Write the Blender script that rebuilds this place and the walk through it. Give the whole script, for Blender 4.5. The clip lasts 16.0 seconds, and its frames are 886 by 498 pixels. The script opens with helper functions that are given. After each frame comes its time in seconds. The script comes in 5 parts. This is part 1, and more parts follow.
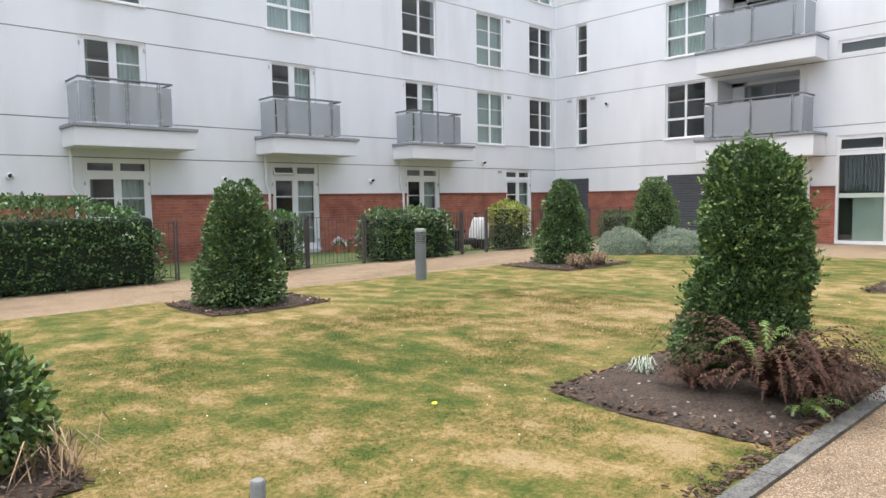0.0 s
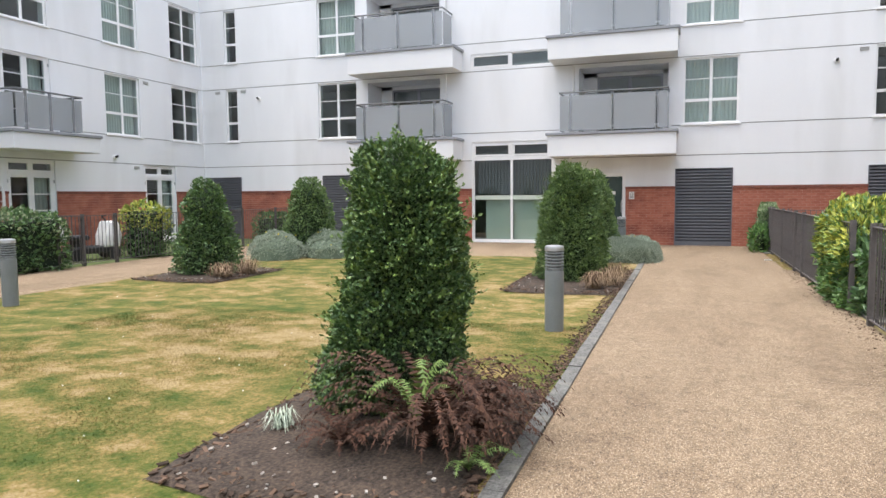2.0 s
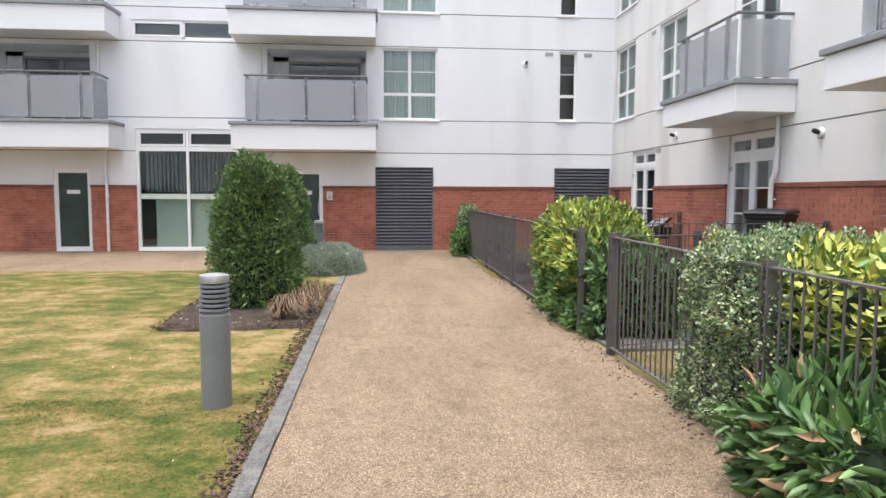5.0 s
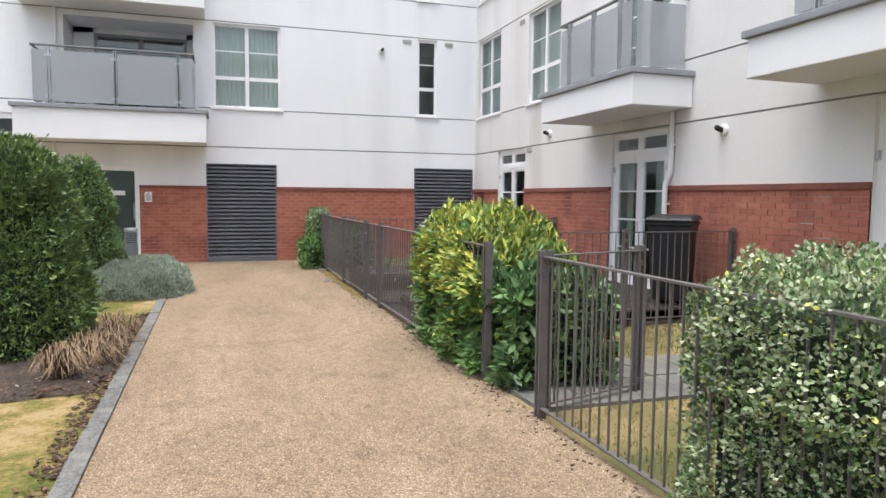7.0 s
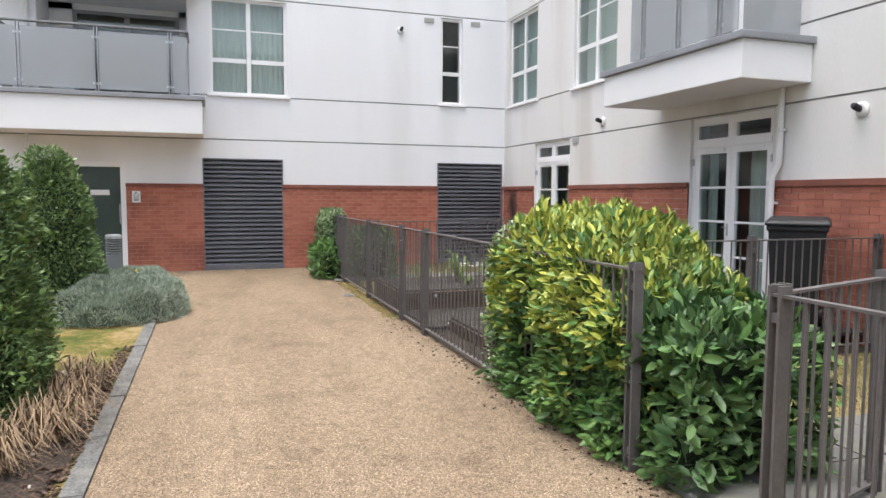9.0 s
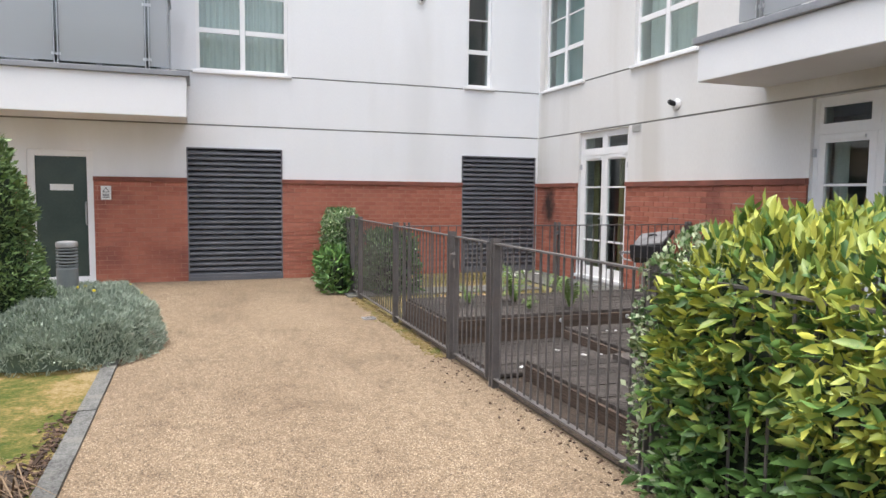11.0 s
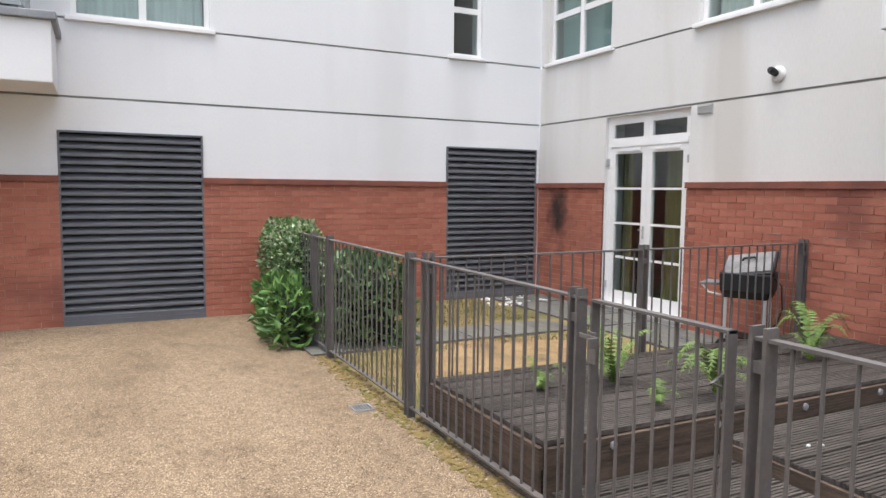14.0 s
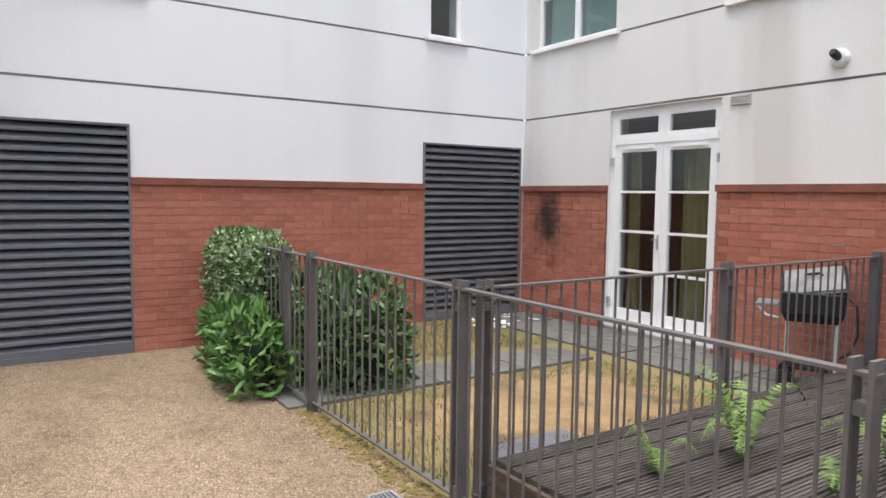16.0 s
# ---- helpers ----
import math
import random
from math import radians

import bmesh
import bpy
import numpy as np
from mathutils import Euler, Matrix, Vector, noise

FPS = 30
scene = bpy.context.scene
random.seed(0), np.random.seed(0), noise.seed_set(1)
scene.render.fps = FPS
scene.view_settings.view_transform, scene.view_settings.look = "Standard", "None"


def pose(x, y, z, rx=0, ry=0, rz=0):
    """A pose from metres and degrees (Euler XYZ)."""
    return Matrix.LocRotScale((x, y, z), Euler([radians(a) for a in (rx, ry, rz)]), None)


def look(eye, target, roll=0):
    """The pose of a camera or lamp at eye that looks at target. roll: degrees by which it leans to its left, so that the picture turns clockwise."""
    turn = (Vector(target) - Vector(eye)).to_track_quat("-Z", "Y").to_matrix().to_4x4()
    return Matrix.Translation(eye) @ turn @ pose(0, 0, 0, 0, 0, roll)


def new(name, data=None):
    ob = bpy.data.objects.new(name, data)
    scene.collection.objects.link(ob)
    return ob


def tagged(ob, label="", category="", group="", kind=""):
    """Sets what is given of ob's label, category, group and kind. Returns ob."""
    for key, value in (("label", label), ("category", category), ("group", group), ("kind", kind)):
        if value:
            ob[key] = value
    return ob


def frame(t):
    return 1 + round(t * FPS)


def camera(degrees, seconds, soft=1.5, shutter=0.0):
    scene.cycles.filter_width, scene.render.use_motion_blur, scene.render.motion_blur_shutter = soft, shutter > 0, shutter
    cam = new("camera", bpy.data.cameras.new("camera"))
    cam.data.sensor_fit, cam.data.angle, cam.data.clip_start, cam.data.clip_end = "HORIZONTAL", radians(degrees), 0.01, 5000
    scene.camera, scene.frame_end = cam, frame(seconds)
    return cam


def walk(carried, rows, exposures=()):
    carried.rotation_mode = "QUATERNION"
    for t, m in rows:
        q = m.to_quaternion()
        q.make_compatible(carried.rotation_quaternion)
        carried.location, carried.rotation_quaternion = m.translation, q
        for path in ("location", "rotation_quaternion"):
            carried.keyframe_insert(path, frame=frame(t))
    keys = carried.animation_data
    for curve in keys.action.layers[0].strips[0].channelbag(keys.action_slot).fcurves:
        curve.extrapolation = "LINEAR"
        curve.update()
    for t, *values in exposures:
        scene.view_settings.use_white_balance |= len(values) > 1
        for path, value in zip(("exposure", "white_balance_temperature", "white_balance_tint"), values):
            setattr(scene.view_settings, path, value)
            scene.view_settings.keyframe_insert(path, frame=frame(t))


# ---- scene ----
cam = camera(65.7, 16.0)
METRES, EYE, TILT, LEAN, TURN = 16.0, 1.5, 0.0, 0.0, -43.6
PATH = [
    (0, (0.448, 0.418, 1.494), (1.803, 1.881, 1.351), -0.9),
    (0.5, (0.71, 0.561, 1.514), (2.156, 1.934, 1.367), -0.8),
    (1, (1.004, 0.716, 1.523), (2.558, 1.966, 1.375), -0.6),
    (1.5, (1.318, 0.805, 1.528), (3.02, 1.845, 1.374), -0.6),
    (2, (1.7, 0.95, 1.541), (3.579, 1.618, 1.383), -0.5),
    (2.5, (2.055, 0.986, 1.534), (3.992, 1.458, 1.378), -0.4),
    (3, (2.495, 1.025, 1.536), (4.454, 1.397, 1.377), -0.3),
    (3.5, (2.918, 1.102, 1.532), (4.894, 1.367, 1.373), -0.2),
    (4, (3.462, 1.095, 1.532), (5.452, 1.221, 1.373), -0.3),
    (4.5, (3.862, 1.119, 1.545), (5.856, 1.095, 1.384), -0.2),
    (5, (4.308, 1.146, 1.545), (6.293, 0.966, 1.383), 0.2),
    (7.3, (6.657, 1.086, 1.54), (8.543, 0.439, 1.384), 0.4),
    (7.5, (6.827, 1.135, 1.562), (8.712, 0.484, 1.403), 0.3),
    (8, (7.349, 1.133, 1.549), (9.235, 0.486, 1.394), 0.3),
    (8.5, (7.902, 1.134, 1.518), (9.79, 0.49, 1.363), 0.4),
    (9, (8.44, 1.167, 1.541), (10.328, 0.526, 1.383), 0.3),
    (9.5, (8.999, 1.167, 1.51), (10.885, 0.523, 1.352), 0.3),
    (12, (11.843, 1.093, 1.54), (13.701, 0.374, 1.374), 0.7),
    (12.5, (12.416, 1.084, 1.568), (14.259, 0.324, 1.4), 0.5),
    (13, (12.979, 1.019, 1.6), (14.804, 0.219, 1.427), 0.5),
    (13.5, (13.503, 0.95, 1.622), (15.309, 0.107, 1.447), 0.6),
    (14, (14.049, 0.888, 1.61), (15.83, -0.005, 1.439), 0.6),
    (14.5, (14.531, 0.839, 1.615), (16.283, -0.11, 1.448), 0.6),
    (15, (14.966, 0.833, 1.618), (16.695, -0.158, 1.454), 0.7),
    (15.5, (15.345, 0.872, 1.599), (17.055, -0.153, 1.443), 0.8),
    (16, (15.665, 0.867, 1.59), (17.331, -0.228, 1.434), 0.7),
]
walk(cam, [(t, look(eye, target, roll)) for t, eye, target, roll in PATH])

# ---- world, sun, exposure ----
scene.view_settings.exposure = 1.54
world = bpy.data.worlds.new("overcast_sky")
scene.world = world
world.use_nodes = True
wn, wl = world.node_tree.nodes, world.node_tree.links
sky = wn.new("ShaderNodeTexSky")
sky.sky_type, sky.sun_disc = "NISHITA", False
sky.sun_elevation, sky.sun_rotation = radians(81), radians(328)
sky.dust_density = 4.0
hsv = wn.new("ShaderNodeHueSaturation")
hsv.inputs["Saturation"].default_value = 0.55
wl.new(sky.outputs[0], hsv.inputs["Color"])
wl.new(hsv.outputs[0], wn["Background"].inputs["Color"])
wn["Background"].inputs["Strength"].default_value = 0.15
sun = new("sun", bpy.data.lights.new("sun", "SUN"))
sun.data.energy, sun.data.angle, sun.data.color = 0.7, radians(60), (1.0, 0.97, 0.93)
sun.matrix_world = look((-1.0, 1.6, 12), (0, 0, 0))

# ---- materials ----
def material(name, c1, c2, rough=0.8, scale=6.0, fine=60.0, bump=0.2, metal=0.0, c3=None, island=0.0, piece=0.0, stretch=(1, 1, 1), spec=0.5, coarse=0.0, grain=0.6, amount=1.0, smoke=None):
    """Two-scale mottled surface: c1 to c2 over a broad noise, grain from a fine one, c3 as sparse stains, smoke (centre, radii) as one black burn mark."""
    m = bpy.data.materials.new(name)
    m.use_nodes = True
    n, l = m.node_tree.nodes, m.node_tree.links
    b = n["Principled BSDF"]
    b.inputs["Roughness"].default_value, b.inputs["Metallic"].default_value = rough, metal
    b.inputs["Specular IOR Level"].default_value = spec
    tc = n.new("ShaderNodeTexCoord")
    mp = n.new("ShaderNodeMapping")
    mp.inputs["Scale"].default_value = stretch
    l.new(tc.outputs["Object"], mp.inputs["Vector"])
    na, nb = n.new("ShaderNodeTexNoise"), n.new("ShaderNodeTexNoise")
    na.inputs["Scale"].default_value, na.inputs["Detail"].default_value = scale, 5
    nb.inputs["Scale"].default_value, nb.inputs["Detail"].default_value = fine, 5
    for q in (na, nb):
        l.new(mp.outputs[0], q.inputs["Vector"])
    add = n.new("ShaderNodeMath")
    add.operation = "MULTIPLY_ADD"
    l.new(nb.outputs["Fac"], add.inputs[0])
    add.inputs[1].default_value = grain
    l.new(na.outputs["Fac"], add.inputs[2])
    last = add.outputs[0]
    if island or piece:
        src = n.new("ShaderNodeNewGeometry").outputs["Random Per Island"] if island else n.new("ShaderNodeObjectInfo").outputs["Random"]
        ad = n.new("ShaderNodeMath")
        ad.operation = "MULTIPLY_ADD"
        l.new(src, ad.inputs[0])
        ad.inputs[1].default_value = island or piece
        l.new(last, ad.inputs[2])
        last = ad.outputs[0]
    extra = (island or piece) * 0.5
    mr = n.new("ShaderNodeMapRange")
    mr.inputs["From Min"].default_value, mr.inputs["From Max"].default_value = 0.3 + grain * 0.42 + extra * 0.4, 0.7 + grain * 0.58 + extra * 1.6
    l.new(last, mr.inputs["Value"])
    ramp = n.new("ShaderNodeMix")
    ramp.data_type = "RGBA"
    l.new(mr.outputs[0], ramp.inputs["Factor"])
    ramp.inputs["A"].default_value, ramp.inputs["B"].default_value = (*c1, 1), (*c2, 1)
    out = ramp.outputs["Result"]
    if c3:
        nc = n.new("ShaderNodeTexNoise")
        nc.inputs["Scale"].default_value, nc.inputs["Detail"].default_value = coarse or scale * 0.35, 6
        l.new(mp.outputs[0], nc.inputs["Vector"])
        mc = n.new("ShaderNodeMapRange")
        mc.inputs["From Min"].default_value, mc.inputs["From Max"].default_value, mc.inputs["To Max"].default_value = 0.5, 0.68, amount
        l.new(nc.outputs["Fac"], mc.inputs["Value"])
        mx = n.new("ShaderNodeMix")
        mx.data_type = "RGBA"
        l.new(mc.outputs[0], mx.inputs["Factor"])
        l.new(out, mx.inputs["A"])
        mx.inputs["B"].default_value = (*c3, 1)
        out = mx.outputs["Result"]
    if smoke:
        sm = n.new("ShaderNodeMapping")
        sm.vector_type = "TEXTURE"
        sm.inputs["Location"].default_value, sm.inputs["Scale"].default_value = smoke
        ns = n.new("ShaderNodeTexNoise")
        ns.inputs["Scale"].default_value, ns.inputs["Detail"].default_value = 5.0, 6
        l.new(tc.outputs["Object"], ns.inputs["Vector"])
        l.new(tc.outputs["Object"], sm.inputs["Vector"])
        ln = n.new("ShaderNodeVectorMath")
        ln.operation = "LENGTH"
        l.new(sm.outputs[0], ln.inputs[0])
        ad = n.new("ShaderNodeMath")
        ad.operation = "MULTIPLY_ADD"
        l.new(ns.outputs["Fac"], ad.inputs[0])
        ad.inputs[1].default_value = 1.5
        l.new(ln.outputs["Value"], ad.inputs[2])
        ms = n.new("ShaderNodeMapRange")
        ms.inputs["From Min"].default_value, ms.inputs["From Max"].default_value = 1.0, 1.95
        ms.inputs["To Min"].default_value, ms.inputs["To Max"].default_value = 0.93, 0.0
        l.new(ad.outputs[0], ms.inputs["Value"])
        mk = n.new("ShaderNodeMix")
        mk.data_type = "RGBA"
        l.new(ms.outputs[0], mk.inputs["Factor"])
        l.new(out, mk.inputs["A"])
        mk.inputs["B"].default_value = (0.022, 0.017, 0.016, 1)
        out = mk.outputs["Result"]
    l.new(out, b.inputs["Base Color"])
    if bump:
        bp = n.new("ShaderNodeBump")
        bp.inputs["Strength"].default_value, bp.inputs["Distance"].default_value = bump, 0.01
        l.new(nb.outputs["Fac"], bp.inputs["Height"])
        l.new(bp.outputs[0], b.inputs["Normal"])
    return m


def glass_material(name, tint, gloss_rough=0.02, frost=0.0):
    m = bpy.data.materials.new(name)
    m.use_nodes = True
    n, l = m.node_tree.nodes, m.node_tree.links
    n.remove(n["Principled BSDF"])
    t = n.new("ShaderNodeBsdfTransparent")
    t.inputs["Color"].default_value = (*tint, 1)
    g = n.new("ShaderNodeBsdfGlossy")
    g.inputs["Roughness"].default_value = gloss_rough
    lw = n.new("ShaderNodeLayerWeight")
    lw.inputs["Blend"].default_value = 0.5
    pw = n.new("ShaderNodeMath")
    pw.operation = "POWER"
    l.new(lw.outputs["Facing"], pw.inputs[0])
    pw.inputs[1].default_value = 5.0
    fr = n.new("ShaderNodeMath")
    fr.operation = "MULTIPLY_ADD"
    l.new(pw.outputs[0], fr.inputs[0])
    fr.inputs[1].default_value, fr.inputs[2].default_value = 0.7, 0.06
    base = t
    if frost:
        d = n.new("ShaderNodeBsdfDiffuse")
        d.inputs["Color"].default_value = (0.50, 0.52, 0.54, 1)
        base = n.new("ShaderNodeMixShader")
        base.inputs[0].default_value = frost
        l.new(t.outputs[0], base.inputs[1])
        l.new(d.outputs[0], base.inputs[2])
    mx = n.new("ShaderNodeMixShader")
    l.new(fr.outputs[0], mx.inputs[0])
    l.new(base.outputs[0], mx.inputs[1])
    l.new(g.outputs[0], mx.inputs[2])
    l.new(mx.outputs[0], n["Material Output"].inputs["Surface"])
    return m


RENDER = material("white_render", (0.74, 0.75, 0.765), (0.82, 0.83, 0.845), 0.9, 0.5, 90, 0.12, c3=(0.69, 0.695, 0.695), coarse=0.8, stretch=(1.2, 1.2, 0.25), amount=0.6)
RENDER_S = material("weathered_cream_render", (0.66, 0.65, 0.63), (0.76, 0.755, 0.745), 0.9, 0.6, 90, 0.12, c3=(0.56, 0.54, 0.50), coarse=0.9, stretch=(1.3, 1.3, 0.16), amount=0.7)
SOFFIT = material("white_painted_slab", (0.76, 0.765, 0.775), (0.81, 0.815, 0.825), 0.85, 1.2, 60, 0.06)
BURN = ((22.42, 0.0, 1.32), (0.27, 5.0, 0.55))
MORTAR = material("brick_mortar", (0.33, 0.15, 0.105), (0.52, 0.31, 0.235), 0.95, 8, 120, 0.4, smoke=BURN)
BRICK = material("red_brick", (0.31, 0.098, 0.062), (0.47, 0.18, 0.122), 0.9, 5, 70, 0.5, island=0.45, c3=(0.23, 0.078, 0.055), coarse=1.3, smoke=BURN)
BRICKP = material("red_brick_piece", (0.31, 0.098, 0.062), (0.47, 0.18, 0.122), 0.9, 5, 70, 0.5, piece=0.45, c3=(0.27, 0.09, 0.06), coarse=1.3)
JOINT = material("grey_joint_sealant", (0.23, 0.23, 0.23), (0.37, 0.365, 0.36), 0.9, 2, 40, 0.1)
CAPB = material("brick_capping", (0.15, 0.055, 0.04), (0.27, 0.09, 0.06), 0.9, 4, 60, 0.3)
UPVC = material("white_upvc", (0.80, 0.80, 0.80), (0.84, 0.84, 0.84), 0.35, 3, 30, 0.0)
LEAD = material("grey_coping_metal", (0.22, 0.23, 0.25), (0.30, 0.31, 0.33), 0.55, 3, 40, 0.05)
STEEL = material("brushed_steel", (0.42, 0.43, 0.45), (0.55, 0.56, 0.57), 0.38, 5, 80, 0.02, metal=0.7)
RAILM = material("grey_handrail", (0.10, 0.11, 0.115), (0.16, 0.165, 0.17), 0.4, 5, 80, 0.02)
LOUVRE = material("dark_grey_louvre", (0.10, 0.105, 0.12), (0.14, 0.145, 0.16), 0.45, 2, 40, 0.02)
FENCE = material("grey_fence_paint", (0.085, 0.08, 0.08), (0.135, 0.125, 0.123), 0.5, 6, 50, 0.08, c3=(0.13, 0.11, 0.10), coarse=5, amount=0.5)
BOLL = material("grey_bollard_paint", (0.17, 0.19, 0.20), (0.21, 0.23, 0.24), 0.45, 3, 60, 0.02)
BLACK = material("black_plastic", (0.007, 0.008, 0.01), (0.016, 0.017, 0.02), 0.5, 5, 40, 0.08)
DARKGAP = material("dark_gap", (0.008, 0.008, 0.009), (0.015, 0.015, 0.016), 0.9, 5, 40, 0)
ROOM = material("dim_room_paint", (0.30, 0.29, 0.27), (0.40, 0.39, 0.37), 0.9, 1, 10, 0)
CURTAIN = material("pale_curtain", (0.62, 0.66, 0.62), (0.72, 0.75, 0.72), 0.9, 4, 60, 0.1)
OLIVE = material("olive_curtain", (0.17, 0.16, 0.06), (0.30, 0.27, 0.13), 0.9, 4, 60, 0.1)
BLIND = material("teal_vertical_blind", (0.34, 0.46, 0.45), (0.45, 0.56, 0.55), 0.8, 4, 60, 0.05)
GREYB = material("grey_vertical_blind", (0.13, 0.14, 0.15), (0.2, 0.21, 0.22), 0.8, 4, 60, 0.05)
FILM = material("frosted_film", (0.52, 0.60, 0.52), (0.58, 0.65, 0.57), 0.5, 1, 20, 0)
DOORGREEN = material("dark_green_door", (0.03, 0.05, 0.045), (0.045, 0.07, 0.062), 0.25, 2, 30, 0)
GRANITE = material("grey_granite", (0.055, 0.055, 0.052), (0.19, 0.19, 0.18), 0.9, 9, 70, 0.7, piece=0.2, grain=1.6, c3=(0.2, 0.195, 0.17), coarse=5)
SLAB = material("grey_concrete_slab", (0.075, 0.075, 0.07), (0.17, 0.17, 0.16), 0.9, 4, 90, 0.3, piece=0.3, c3=(0.17, 0.175, 0.13), coarse=3)
SOIL = material("dark_bark_soil", (0.015, 0.011, 0.008), (0.075, 0.053, 0.038), 1.0, 6, 45, 1.0, grain=2.0)
CHIP = material("bark_chip", (0.025, 0.016, 0.011), (0.15, 0.095, 0.065), 1.0, 6, 45, 0.4, island=1.0)
DECK = material("weathered_decking", (0.018, 0.014, 0.012), (0.12, 0.104, 0.094), 0.85, 5, 40, 0.6, piece=0.25, stretch=(8, 0.5, 1), c3=(0.028, 0.023, 0.02), coarse=1.2, grain=1.0, amount=0.8)
FASCIA = material("brown_deck_fascia", (0.042, 0.03, 0.022), (0.12, 0.082, 0.06), 0.8, 5, 40, 0.4, stretch=(1, 0.5, 6))
MOSS = material("moss_and_dry_dirt", (0.14, 0.11, 0.035), (0.24, 0.17, 0.07), 1.0, 7, 60, 0.8, c3=(0.10, 0.12, 0.025), coarse=2)
SAND = material("straw_dry_turf", (0.17, 0.115, 0.055), (0.38, 0.26, 0.13), 1.0, 5, 80, 0.9, c3=(0.11, 0.085, 0.045), coarse=2.5, grain=1.2)
PEBS = material("pale_chipping", (0.13, 0.115, 0.10), (0.5, 0.47, 0.43), 0.8, 3, 30, 0.05, island=1.0)
PEB = material("pale_pebble", (0.17, 0.13, 0.10), (0.46, 0.42, 0.36), 0.6, 3, 30, 0.05, piece=1.2)
BARK = material("twig_bark", (0.09, 0.06, 0.04), (0.17, 0.12, 0.085), 0.95, 8, 60, 0.5)
WHITE = material("white_plastic", (0.7, 0.7, 0.69), (0.8, 0.8, 0.79), 0.4, 4, 40, 0.0)
INK = material("dark_print", (0.03, 0.03, 0.03), (0.05, 0.05, 0.05), 0.7, 4, 40, 0)
TERRA = material("terracotta", (0.40, 0.16, 0.08), (0.50, 0.22, 0.12), 0.9, 6, 60, 0.2)
PINK = material("pink_petal", (0.55, 0.12, 0.2), (0.75, 0.35, 0.4), 0.8, 6, 60, 0, island=0.6)
YELLOWP = material("yellow_petal", (0.75, 0.60, 0.03), (0.85, 0.7, 0.05), 0.8, 6, 60, 0)
VENTM = material("pale_grey_vent", (0.42, 0.42, 0.41), (0.5, 0.5, 0.49), 0.6, 4, 40, 0)
VENTD = material("weathered_grey_steel", (0.12, 0.12, 0.125), (0.24, 0.24, 0.245), 0.6, 6, 40, 0.1)
PANE = glass_material("window_glass", (0.80, 0.85, 0.84))
FROST = glass_material("frosted_balcony_glass", (0.75, 0.77, 0.78), 0.12, frost=0.5)


def leaf_material(name, dark, light, rough=0.45, edge=None):
    dark, light = tuple(1.4 * q for q in dark), tuple(min(0.7, 1.4 * q) for q in light)
    return material(name, dark, light, rough, 3.0, 25, 0.05, island=0.9, spec=0.4, c3=edge, coarse=1.3)


HOLLY = leaf_material("glossy_holly_leaf", (0.024, 0.056, 0.024), (0.105, 0.175, 0.06), 0.4)
HOLLYTIP = leaf_material("young_holly_leaf", (0.06, 0.11, 0.03), (0.125, 0.19, 0.05), 0.4)
YEW = leaf_material("yew_leaf", (0.036, 0.078, 0.028), (0.14, 0.205, 0.07), 0.6)
# Near-black green for the added cores; stands in for shade inside the plants.
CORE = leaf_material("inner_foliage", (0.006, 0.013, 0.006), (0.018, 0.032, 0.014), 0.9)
LAUREL = leaf_material("laurel_leaf", (0.034, 0.085, 0.026), (0.125, 0.22, 0.06), 0.36)
AUCUBA = leaf_material("yellow_spotted_leaf", (0.11, 0.17, 0.04), (0.44, 0.44, 0.085), 0.4, edge=(0.08, 0.145, 0.035))
EUON = leaf_material("white_edged_leaf", (0.08, 0.13, 0.055), (0.36, 0.40, 0.26), 0.5)
VIB = leaf_material("dark_viburnum_leaf", (0.026, 0.06, 0.024), (0.095, 0.165, 0.055), 0.38)
GREYL = leaf_material("grey_lavender_leaf", (0.16, 0.20, 0.155), (0.34, 0.385, 0.315), 0.9)
IVY = leaf_material("hedge_leaf", (0.03, 0.075, 0.025), (0.11, 0.19, 0.06), 0.45)
FERNB = leaf_material("dead_brown_fern", (0.018, 0.009, 0.006), (0.072, 0.033, 0.02), 0.9)
FERNG = leaf_material("green_fern", (0.05, 0.095, 0.02), (0.13, 0.19, 0.05), 0.6)
STRAW = leaf_material("straw_grass", (0.07, 0.045, 0.028), (0.22, 0.16, 0.10), 0.9)
AUTUMN = leaf_material("withered_leaf", (0.30, 0.15, 0.08), (0.48, 0.33, 0.2), 0.7)


